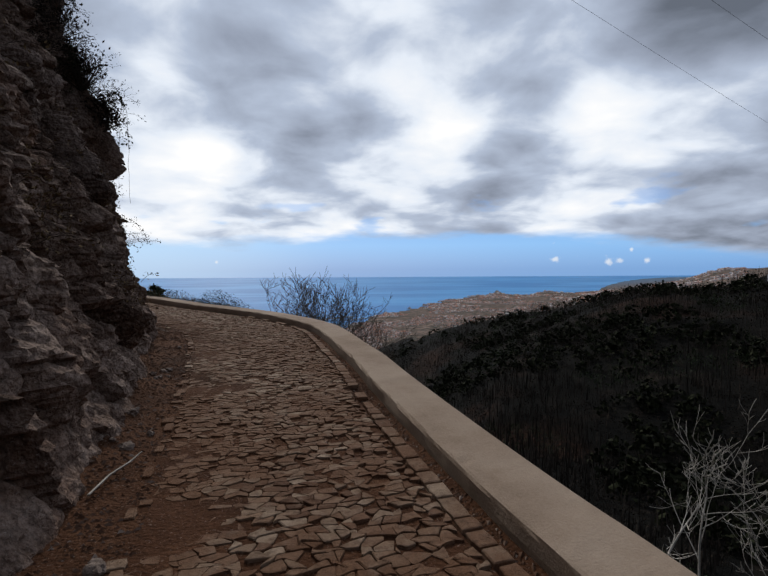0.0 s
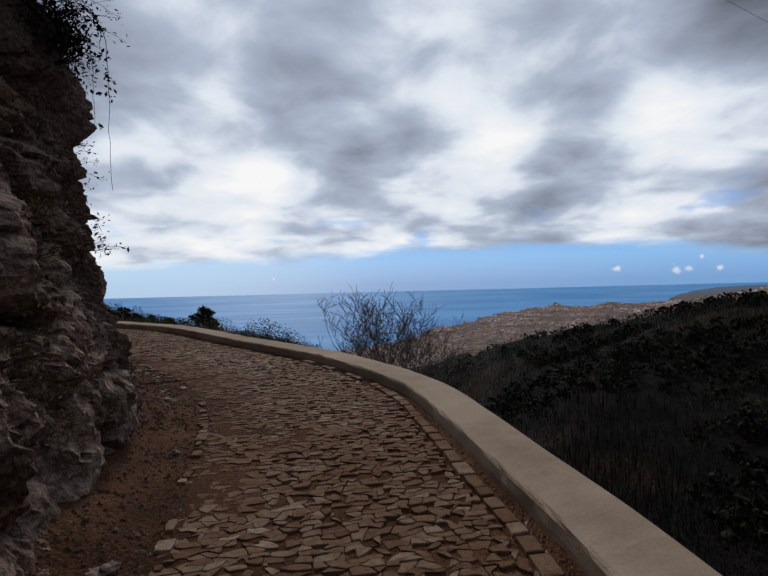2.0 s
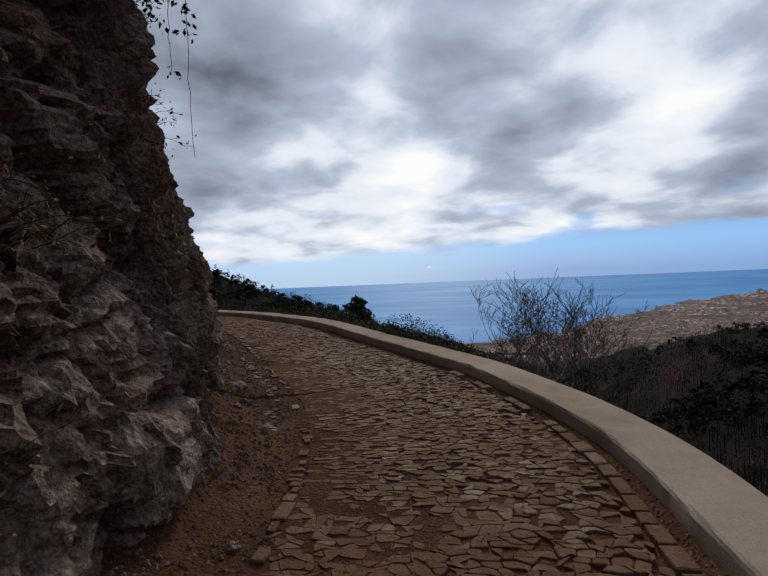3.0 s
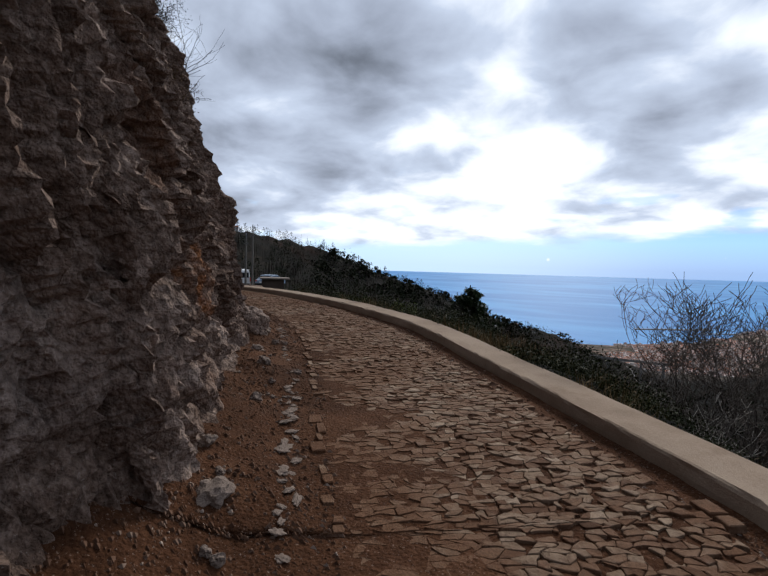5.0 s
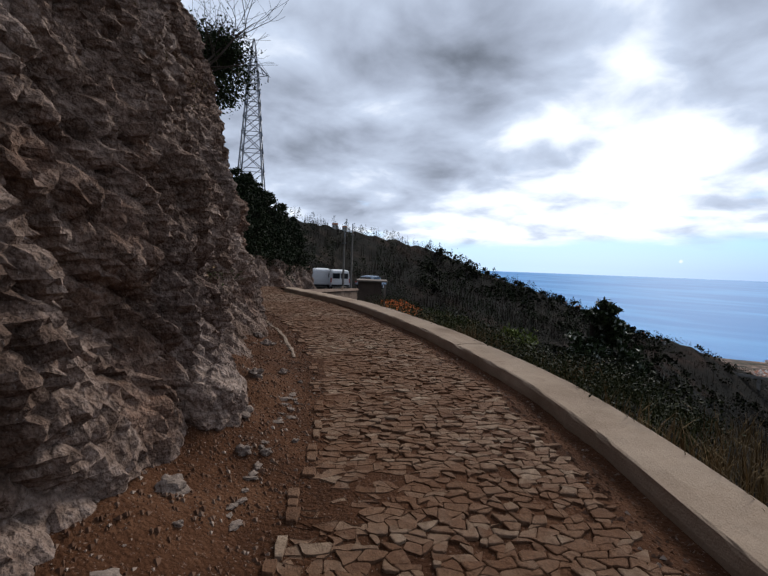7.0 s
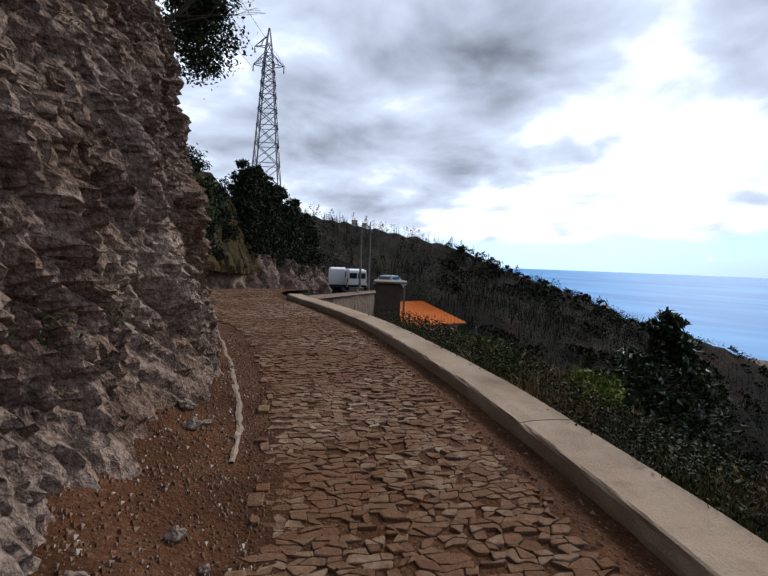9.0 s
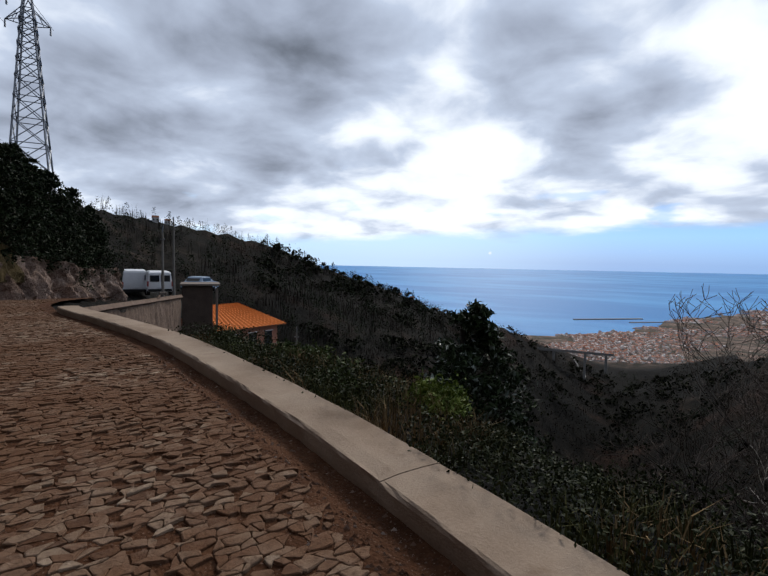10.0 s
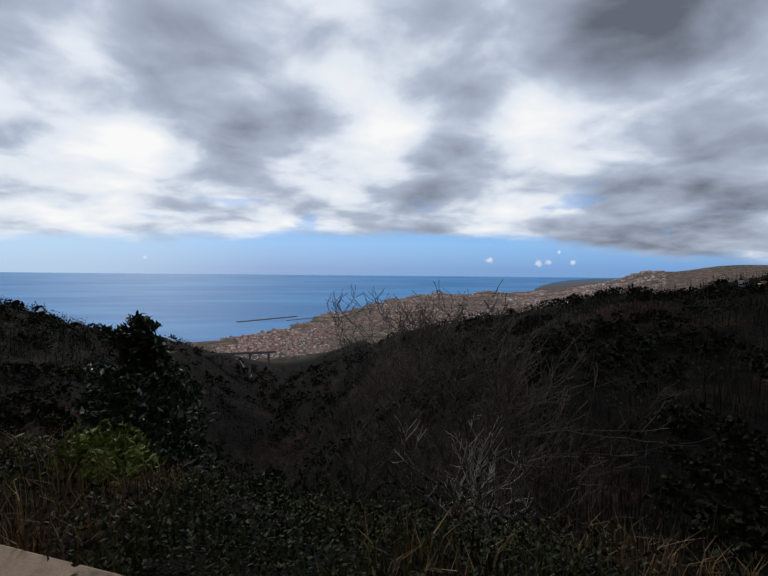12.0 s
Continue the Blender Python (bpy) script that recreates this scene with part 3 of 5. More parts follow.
def blade_mesh(name, bases, heights, mat, parent=None, width=0.006, bend=0.5, up=1.0):
    """Grass or thin twigs: narrow bent blades that end in a point."""
    b = np.asarray(bases, float)
    n = len(b)
    h = np.asarray(heights, float).reshape(-1, 1) * np.ones((n, 1))
    a = rng.uniform(0, 2 * math.pi, n)
    d = np.stack([np.cos(a), np.sin(a), np.zeros(n)], 1)
    k = rng.uniform(0.1, 1.0, (n, 1)) * bend
    side = np.stack([-np.sin(a), np.cos(a), np.zeros(n)], 1) * width * (0.6 + 0.8 * rng.random((n, 1)))
    z = np.array([[0, 0, 1.0]]) * up
    mid = b + (z * 0.55 + d * k * 0.25) * h
    tip = b + (z * 1.0 * (1 - 0.3 * k) + d * k * 0.8) * h
    verts = np.stack([b - side, b + side, mid - side * 0.7, mid + side * 0.7, tip], 1).reshape(-1, 3)
    faces = []
    for i in range(n):
        o = 5 * i
        faces += [(o, o + 1, o + 3, o + 2), (o + 2, o + 3, o + 4)]
    return mesh_object(name, verts.tolist(), faces, mat, parent)


def branches(rs, p, d, length, radius, depth, out, kids=3, wander=0.22, lift=0.12, tips=None, thick=0.62):
    """Grows a limb as short tapered pieces, with smaller limbs off it."""
    n = max(3, int(4 + depth))
    seg = length / n
    for i in range(n):
        r0 = radius * (1 - 0.62 * i / n)
        r1 = radius * (1 - 0.62 * (i + 1) / n)
        d = (d + Vector((rs.uniform(-1, 1), rs.uniform(-1, 1), rs.uniform(-0.6, 1) + lift)) * wander).normalized()
        q = p + d * seg
        out.append((p, r0, q, r1))
        if depth > 0 and i >= 1:
            for _ in range(kids if i > n // 2 else max(1, kids - 1)):
                if rs.random() < thick:
                    e = (d * 0.75 + Vector((rs.uniform(-1, 1), rs.uniform(-1, 1), rs.uniform(-0.45, 0.75)))).normalized()
                    branches(rs, q, e, length * rs.uniform(0.38, 0.66), r1 * 0.62, depth - 1, out, kids, wander, lift, tips, thick)
        p = q
    if tips is not None:
        tips.append(p)


def tube_mesh(name, segs, mat, parent=None, sides=5, least=0.0):
    verts, faces = [], []
    for p, r0, q, r1 in segs:
        d = (q - p).normalized()
        a = d.orthogonal().normalized()
        b = d.cross(a)
        n = sides if r0 > 0.012 else 3
        o = len(verts)
        for c, r in ((p, max(r0, least)), (q, max(r1, least))):
            for k in range(n):
                t = 2 * math.pi * k / n
                verts.append(c + (a * math.cos(t) + b * math.sin(t)) * r)
        for k in range(n):
            faces.append((o + k, o + (k + 1) % n, o + n + (k + 1) % n, o + n + k))
    return mesh_object(name, verts, faces, mat, parent, smooth=True)


def bare_tree(name, x, y, z, height, seed, mat, label, stems=1, depth=3, group="", trunk=0.09, spread=0.25, least=0.006, wander=0.24, lift=0.10):
    """A leafless tree: trunk and limbs, twigs as their own part."""
    rs = random.Random(seed)
    thing = empty(name, x, y, z)
    segs = []
    for k in range(stems):
        d = Vector((rs.uniform(-spread, spread), rs.uniform(-spread, spread), 1)).normalized()
        branches(rs, Vector((rs.uniform(-0.25, 0.25) * (stems > 1), rs.uniform(-0.25, 0.25) * (stems > 1), -0.2)), d, height * 0.62, trunk, depth, segs, 2, wander, lift, None, 0.6)
    top = max(s[2].z for s in segs)
    f = height / top
    segs = [(p * f, r0, q * f, r1) for p, r0, q, r1 in segs]
    tube_mesh("trunk", [s for s in segs if s[1] > trunk * 0.5], mat, thing, 7)
    tagged(tube_mesh("limb", [s for s in segs if trunk * 0.16 < s[1] <= trunk * 0.5], mat, thing, 5, least), kind="stuff")
    tagged(tube_mesh("fine_branching", [s for s in segs if s[1] <= trunk * 0.16], mat, thing, 3, least), kind="stuff")
    return tagged(thing, label, "tree", group)


def leafy_tree(name, x, y, z, height, radius, seed, leaf, wood, label, leaves=5000, size=0.10, taper=0.75, silver=0.0, category="tree", bottom=0.15, group=""):
    """A tree with a tapered trunk, limbs and a ragged crown of single leaves."""
    rs = random.Random(seed)
    thing = empty(name, x, y, z)
    segs, tips = [], []
    branches(rs, Vector((0, 0, -0.3)), Vector((0, 0, 1)), height * 0.95, height * 0.022 + 0.02, 0, segs, 2, 0.05, 0.3)
    tube_mesh("trunk", segs, wood, thing, 7, 0.006)
    segs, clumps = [], []
    for k in range(int(40 + height * 24)):
        u = rs.uniform(bottom, 1.0)
        R = radius * max(0.10, (1.02 - u) ** taper if taper > 0 else math.sin(math.pi * min(u, 0.98)) ** 0.6)
        a = rs.uniform(0, 2 * math.pi)
        r = R * rs.uniform(0.3, 1.2)
        q = Vector((r * math.cos(a), r * math.sin(a), u * height * rs.uniform(0.96, 1.02)))
        p = Vector((0, 0, max(0.1, q.z - r * 0.5)))
        branches(rs, p, (q - p).normalized(), (q - p).length, 0.012 * height * (1.1 - u), 0, segs, 2, 0.1, 0.05)
        clumps.append((q, R * rs.uniform(0.10, 0.24) + 0.09))
    tagged(tube_mesh("bough_tangle", segs, wood, thing, 5, 0.006), kind="stuff")
    idx = rng.integers(0, len(clumps), leaves)
    cen = np.array([tuple(c[0]) for c in clumps])[idx]
    rad = np.array([c[1] for c in clumps])[idx]
    off = rng.normal(size=(leaves, 3)) * np.array([1.0, 1.0, 0.7]) * 0.62 * rad[:, None]
    pts = cen + off
    k = int(leaves * (1 - silver))
    leaf_mesh("crown", pts[:k], size * rng.uniform(0.6, 1.3, k), leaf, thing, 0.42)
    if silver:
        leaf_mesh("pale_leaves", pts[k:], size * rng.uniform(0.7, 1.3, leaves - k), LEAF_SILVER, thing, 0.4)
    return tagged(thing, label, category, group)


def shrub(name, x, y, z, rx, rz, leaf, label, leaves=900, size=0.05, seed=0, group="", twigs=26, category="shrub"):
    """A low bush of stems and loose leaves."""
    rs = random.Random(seed)
    thing = empty(name, x, y, z)
    segs = []
    pts = []
    for k in range(twigs):
        a = rs.uniform(0, 2 * math.pi)
        e = rs.uniform(0.15, 1.45)
        q = Vector((math.cos(a) * math.cos(e) * rx, math.sin(a) * math.cos(e) * rx, math.sin(e) * rz + 0.1)) * rs.uniform(0.7, 1.1)
        branches(rs, Vector((0, 0, -0.1)), q.normalized(), q.length, 0.012, 0, segs, 2, 0.13, 0.1)
        pts.append(q)
    tagged(tube_mesh("stem_tangle", segs, GREY_WOOD, thing, 4, 0.003), kind="stuff")
    cen = np.array([tuple(p) for p in pts])[rng.integers(0, len(pts), leaves)] * rng.uniform(0.45, 1.05, (leaves, 1))
    cen = cen + rng.normal(size=(leaves, 3)) * np.array([rx, rx, rz]) * 0.13
    leaf_mesh("foliage", cen, size * rng.uniform(0.6, 1.4, leaves), leaf, thing, 0.5)
    return tagged(thing, label, category, group)


# ---------------------------------------------------------------- rough rock wall beyond the cliff, bank, low wall
def rough_wall(name, a, b, heights, z0, z1, lean_by, mat, amp, label, seed):
    n = int((b - a).length / 0.12)
    v, f = [], []
    side = Vector((-(b - a).y, (b - a).x, 0)).normalized()
    K = 30
    for i in range(n + 1):
        u = i / n
        p = a.lerp(b, u)
        h = float(np.interp(u, np.linspace(0, 1, len(heights)), heights))
        h += 0.35 * noise.noise(Vector((u * 14, seed, 0)))
        base = z0 + (z1 - z0) * u
        for k in range(K + 1):
            z = -0.4 + (h + 0.4) * k / K
            q = Vector((p.x, p.y, z))
            o = amp * noise.fractal(Vector((p.x * 0.9, p.y * 0.9, z * 0.45 + seed)), 0.8, 2.1, 5)
            c = noise.voronoi(Vector((p.x * 1.6, p.y * 1.6, z * 0.7 + seed)))[0]
            o += amp * 0.8 * min(0.6, c[1] - c[0])
            v.append(p + side * (max(z, 0) * lean_by - o) + Vector((0, 0, base + z)))
    for i in range(n):
        for k in range(K):
            o = i * (K + 1) + k
            f.append((o, o + 1, o + K + 2, o + K + 1))
    return tagged(mesh_object(name, v, f, mat), label, "rock wall", kind="structure")


rough_wall("wall_rock_bank", Vector((-24.2, 15.0, 0)), Vector((-40.5, 32.0, 0)), [2.4, 2.3, 2.2, 2.0, 2.0, 1.8, 1.8], 0.35, -0.9, 0.35, ROCK, 0.55, "jagged grey rock bank beside the road", 3.3)

# ---------------------------------------------------------------- edging strip, gutter stones
CEMENT_PALE = plain("pale_cement", (0.22, 0.165, 0.125), 0.95, 0.45, 12.0, 0.01)


def strip(s0, s1, w0, seed, wide):
    v, f = [], []
    ss = np.arange(s0, s1, 0.05)
    for s in ss:
        w = float(w0(s)) + 0.025 * noise.noise(Vector((s * 2.1, seed, 0)))
        hw = wide * (0.75 + 0.8 * abs(noise.noise(Vector((s * 4.1, seed, 5)))))
        hz = 0.017 + 0.005 * noise.noise(Vector((s * 3.3, seed, 9)))
        mid = at(s, w)
        bump = bed_z(s, w, mid.x, mid.y)
        for dw, dz in ((-hw, -0.08), (-hw * 0.9, hz * 0.6), (0, hz), (hw * 0.9, hz * 0.7), (hw, -0.08)):
            e = 0.012 * noise.noise(Vector((s * 9, dw * 40, seed)))
            v.append(at(s, w + dw + e, bump + dz + e))
    for i in range(len(ss) - 1):
        for k in range(4):
            o = 5 * i + k
            f.append((o, o + 5, o + 6, o + 1))
    return tagged(mesh_object("edging_strip", v, f, CEMENT_PALE), "broken pale cement edging strip in the soil", "edging", kind="structure")


def strip_w(s):
    return np.interp(s - S0, [9, 13, 16, 18, 19.3, 21.4, 24, 27, 29], [2.66, 2.50, 2.34, 2.20, 2.17, 2.37, 2.70, 3.0, 3.25])


strip(S0 + 18.7, S0 + 27.5, strip_w, 1.0, 0.026)

# ---------------------------------------------------------------- loose stones
def rock_mesh(seed, size):
    rs = random.Random(seed)
    bm = bmesh.new()
    bmesh.ops.create_icosphere(bm, subdivisions=3, radius=1.0)
    sc = Vector((rs.uniform(0.8, 1.25), rs.uniform(0.7, 1.1), rs.uniform(0.5, 0.85))) * size
    o = Vector((rs.uniform(0, 50), rs.uniform(0, 50), 0))
    for v in bm.verts:
        c = noise.voronoi(v.co * 0.9 + o)[0]
        n = 0.72 + 0.75 * min(0.7, c[1] - c[0]) + 0.22 * noise.noise(v.co * 1.6 + o) + 0.08 * noise.noise(v.co * 6 + o)
        v.co = Vector((v.co.x * sc.x, v.co.y * sc.y, v.co.z * sc.z)) * n
    me = bpy.data.meshes.new("loose_stone")
    bm.to_mesh(me)
    bm.free()
    me.materials.append(ROCK_PALE)
    return me


ROCK_PALE = plain("pale_rubble", (0.19, 0.145, 0.118), 0.95, 0.4, 12.0, 0.02)
stone_meshes = [rock_mesh(k, 1.0) for k in range(8)]


def berm_z(s, w):
    p = at(s, w)
    return bed_z(s, w, p.x, p.y)


# boulders fallen or weathering out at the cliff's foot
for k, (x, y, z, r, sq) in enumerate(((-6.68, 10.29, 0.70, 0.50, 0.9), (-8.82, 12.60, 0.74, 0.36, 0.9), (-9.20, 12.62, 0.52, 0.38, 0.6), (-8.50, 12.28, 0.47, 0.30, 0.6), (-7.92, 11.60, 0.52, 0.30, 0.8))):
    bm = bmesh.new()
    bmesh.ops.create_icosphere(bm, subdivisions=5, radius=1.0)
    o = Vector((k * 3.7, k * 1.9, 2.0))
    for v in bm.verts:
        d = v.co.copy()
        c = noise.voronoi(d * 1.1 + o)[0]
        f = noise.voronoi(d * 3.6 + o)[0]
        v.co = d * r * (0.80 + 0.35 * min(0.5, c[1] - c[0]) + 0.09 * min(0.4, f[1] - f[0]) + 0.16 * noise.noise(d * 1.4 + o) + 0.05 * noise.fractal(d * 5 + o, 0.7, 2, 4))
        v.co.z *= sq
    me = bpy.data.meshes.new("boulder")
    bm.to_mesh(me)
    bm.free()
    me.materials.append(ROCK)
    b = new("boulder", me)
    b.matrix_basis = pose(x, y, z, 0, 0, 40 * k)
    tagged(b, "weathered grey-brown boulder at the cliff's foot", "boulder", "boulders at the cliff's foot")

rs = random.Random(11)
spots = [(0.9, 2.02, 0.05), (3.2, 2.35, 0.05), (11.4, 2.95, 0.09), (12.0, 3.05, 0.07), (13.2, 2.8, 0.07), (14.3, 2.7, 0.08), (15.0, 2.75, 0.08), (15.6, 2.5, 0.06), (16.2, 2.6, 0.08), (19.2, 2.5, 0.07), (19.35, 2.42, 0.05), (19.5, 2.6, 0.08), (13.8, 2.65, 0.05), (17.2, 2.6, 0.07)]
for k in range(46):
    s = rs.uniform(0.5, 22)
    w = rs.uniform(stone_w(S0 + s) + 0.1, foot_w(S0 + s) + 0.15)
    spots.append((s, w, rs.uniform(0.018, 0.05)))
for k, (s, w, r) in enumerate(spots):
    p = at(S0 + s, w, berm_z(S0 + s, w) + r * 0.25)
    st = new("loose_stone", stone_meshes[k % 8])
    st.matrix_basis = Matrix.Translation(p) @ Euler((rs.uniform(-0.4, 0.4), rs.uniform(-0.4, 0.4), rs.uniform(0, 6))).to_matrix().to_4x4() @ Matrix.Diagonal((r, r, r, 1))
    tagged(st, "pale brown rubble stone lying on the red soil", "stone", "loose stones by the cliff")

# broken line of pale edging stones between the soil bank and the cobbles
u = 9.2
while u < 17.0:
    u += rs.uniform(0.05, 0.14) if noise.noise(Vector((u * 1.3, 2.0, 0))) > -0.12 else rs.uniform(0.25, 0.6)
    r = rs.uniform(0.022, 0.05)
    w = float(strip_w(S0 + u)) + rs.uniform(-0.055, 0.055)
    st = new("edging_stone", stone_meshes[rs.randrange(8)])
    st.matrix_basis = Matrix.Translation(at(S0 + u, w, berm_z(S0 + u, w) + r * 0.15)) @ Euler((0, 0, rs.uniform(0, 6))).to_matrix().to_4x4() @ Matrix.Diagonal((r * rs.uniform(1.0, 1.6), r * rs.uniform(0.6, 1.1), r * 0.4, 1))
    tagged(st, "pale broken edging stone set in red soil", "stone", "edging stones along the road")

# gravel on the bank of soil, and soil crumbs in the gutter
gv, gf = [], []
for k in range(42000):
    s = S0 + rs.uniform(-0.5, 24)
    if rs.random() < 0.72:
        w = rs.uniform(stone_w(s) - 0.05, foot_w(s) + 0.4)
    else:
        w = rs.uniform(0.01, 0.24 if s - S0 < 11 else 0.55)
    r = 0.005 + 0.024 * rs.random() ** 2.4
    p = at(s, w, berm_z(s, w) - r * 0.1)
    o = len(gv)
    for d in ((1, 0, 0), (-0.5, 0.8, 0), (-0.5, -0.8, 0), (0, 0, 0.6)):
        gv.append(p + Vector((d[0] * rs.uniform(0.6, 1.3), d[1] * rs.uniform(0.6, 1.3), d[2])) * r)
    gf += [(o, o + 1, o + 3), (o + 1, o + 2, o + 3), (o + 2, o, o + 3)]


def gravel_look(T, p):
    return T.ramp(island(T), [(0.0, (0.060, 0.030, 0.018)), (0.60, (0.115, 0.064, 0.041)), (0.88, (0.155, 0.105, 0.078)), (1.0, (0.30, 0.235, 0.19))]), T.noise(p, 60, 3), None


GRAVEL = material("gravel", gravel_look, 0.95, 0.004)
tagged(mesh_object("gravel", gv, gf, GRAVEL), "loose reddish gravel and soil crumbs along the road", "gravel", kind="stuff")

# dead stick on the soil near the start
stick = [(at(S0 + 1.58, 2.24, 0.05), 0.010, at(S0 + 1.82, 2.19, 0.055), 0.009), (at(S0 + 1.82, 2.19, 0.055), 0.009, at(S0 + 2.02, 2.11, 0.05), 0.008), (at(S0 + 2.02, 2.11, 0.05), 0.008, at(S0 + 2.13, 2.06, 0.07), 0.006)]
tagged(tube_mesh("dead_stick", stick, PALE_WOOD, None, 7), "bleached bent dead stick lying on the soil", "stick")

# ---------------------------------------------------------------- plants on the cliff
def cliff_point(s, z, out=0.0):
    i = int(np.clip((s - CLIFF_FIRST) / 0.036, 0, len(cs) - 1))
    k = int(np.clip((z + 0.3) / 7.6 * NZ, 0, NZ))
    return Vector(cv[i * (NZ + 1) + k])


def hanging_tuft(s, z, n, reach, mat, label, seed):
    """Dry stems that stand out of the rock and hang over."""
    rs = random.Random(seed)
    p0 = cliff_point(S0 + s, z)
    thing = empty("cliff_tuft", p0.x, p0.y, p0.z)
    out = Vector((*(at(S0 + s, 0) - at(S0 + s, 1)).to_2d(), 0)).normalized()
    segs = []
    leaves = []
    for k in range(n):
        p = Vector((rs.gauss(0, 0.13), rs.gauss(0, 0.13), rs.gauss(0, 0.2))) - out * 0.08
        d = (out * rs.uniform(0.4, 1.0) + Vector((rs.uniform(-0.6, 0.6), rs.uniform(-0.6, 0.6), rs.uniform(0.0, 1.1)))).normalized()
        L = reach * rs.uniform(0.4, 1.0)
        r = 0.0035
        for i in range(6):
            q = p + d * (L / 6)
            segs.append((p, r, q, r * 0.8))
            if rs.random() < 0.6:
                e = (d + Vector((rs.uniform(-1, 1), rs.uniform(-1, 1), rs.uniform(-0.6, 0.8))) * 0.8).normalized()
                segs.append((q, r * 0.6, q + e * L * 0.22, r * 0.4))
                leaves.append(q + e * L * 0.2)
            d = (d + Vector((rs.uniform(-0.2, 0.2), rs.uniform(-0.2, 0.2), rs.uniform(-0.34, 0.05)))).normalized()
            p, r = q, r * 0.85
        leaves.append(p)
    tagged(tube_mesh("stem_tangle", segs, GREY_WOOD, thing, 3, 0.002), kind="stuff")
    pts = np.array([tuple(v) for v in leaves])
    pts = np.repeat(pts, 3, 0) + rng.normal(size=(len(pts) * 3, 3)) * 0.03
    leaf_mesh("foliage", pts, 0.018 * rng.uniform(0.5, 1.5, len(pts)), mat, thing, 0.4)
    return tagged(thing, label, "plant", "tufts on the cliff")


for k, (s, z, n, reach, mat) in enumerate((
        (6.5, 4.5, 60, 0.6, SCRUB), (7.0, 5.0, 60, 0.6, SCRUB), (6.0, 4.9, 60, 0.6, SCRUB), (7.4, 4.5, 50, 0.55, LEAF_DARK), (5.4, 5.3, 60, 0.6, SCRUB), (4.8, 5.2, 50, 0.6, SCRUB),
        (8.4, 4.0, 70, 0.6, SCRUB), (8.9, 4.4, 70, 0.6, LEAF_DARK), (9.5, 4.7, 70, 0.65, SCRUB), (10.2, 4.9, 60, 0.6, SCRUB), (9.2, 3.7, 30, 0.4, DRY), (19.0, 5.2, 60, 0.7, SCRUB), (19.8, 5.4, 70, 0.7, LEAF_DARK), (20.5, 5.5, 70, 0.7, SCRUB), (18.0, 5.4, 60, 0.6, SCRUB), (17.2, 3.6, 12, 0.5, DRY),
        (7.3, 2.6, 14, 0.35, DRY), (5.3, 1.9, 10, 0.35, DRY), (4.3, 1.0, 12, 0.3, DRY), (5.9, 3.2, 12, 0.3, DRY),
        (12.2, 5.6, 60, 0.7, SCRUB), (12.8, 6.0, 60, 0.7, SCRUB), (13.4, 5.6, 50, 0.6, SCRUB), (14.2, 4.5, 10, 0.5, DRY), (2.8, 3.0, 18, 0.45, DRY), (3.3, 2.1, 16, 0.45, DRY), (2.4, 1.6, 14, 0.4, DRY),
        (6.2, 1.8, 26, 0.5, DRY), (5.7, 0.8, 26, 0.45, DRY), (8.9, 2.9, 14, 0.4, DRY), (9.3, 2.6, 12, 0.4, DRY), (19.2, 3.5, 16, 0.35, DRY), (19.8, 3.0, 14, 0.3, DRY), (18.5, 0.9, 14, 0.25, LEAF_GREEN), (16.8, 0.8, 10, 0.3, DRY))):
    hanging_tuft(s, z, n, reach, mat, "dry twiggy tuft growing out of the rock face", 100 + k)


def vine(tip, seed):
    """Bramble shoots that arch out of the rock and hang down."""
    rs = random.Random(seed)
    sv = s_of(tip.x, tip.y)[0]
    p0 = cliff_point(sv, tip.z - 0.25)
    thing = empty("hanging_vine", p0.x, p0.y, p0.z)
    reach = tip - p0
    segs, leaves = [], []
    for f, drop, rise in ((1.0, 1.9, 0.28), (0.78, 1.0, 0.12), (0.55, 0.75, 0.05), (0.9, 0.35, 0.40)):
        p = Vector((0, 0, -0.05))
        for i in range(1, 23):
            u = i / 22
            h = min(u * 1.8, 1.0)
            q = Vector((reach.x * f * math.sin(h * 1.57), reach.y * f * math.sin(h * 1.57), 0.25 + rise * math.sin(h * 2.6) - drop * max(0.0, u - 0.38) ** 1.1 * 1.5))
            q += Vector((rs.uniform(-1, 1), rs.uniform(-1, 1), rs.uniform(-1, 1))) * 0.014
            segs.append((p, 0.006 * (1.25 - u), q, 0.006 * (1.2 - u)))
            if (3 < i < 14 and rs.random() < 0.7) or rs.random() < 0.2:
                leaves.append(q)
            p = q
    tagged(tube_mesh("stem_tangle", segs, DARK_WOOD, thing, 4, 0.003), kind="stuff")
    pts = np.repeat(np.array([tuple(v) for v in leaves]), 8, 0) + rng.normal(size=(len(leaves) * 8, 3)) * 0.030
    leaf_mesh("leaf_sprays", pts, 0.030 * rng.uniform(0.6, 1.3, len(pts)), LEAF_DARK, thing, 0.55)
    return tagged(thing, "thin leafy bramble vine hanging off the cliff", "vine")


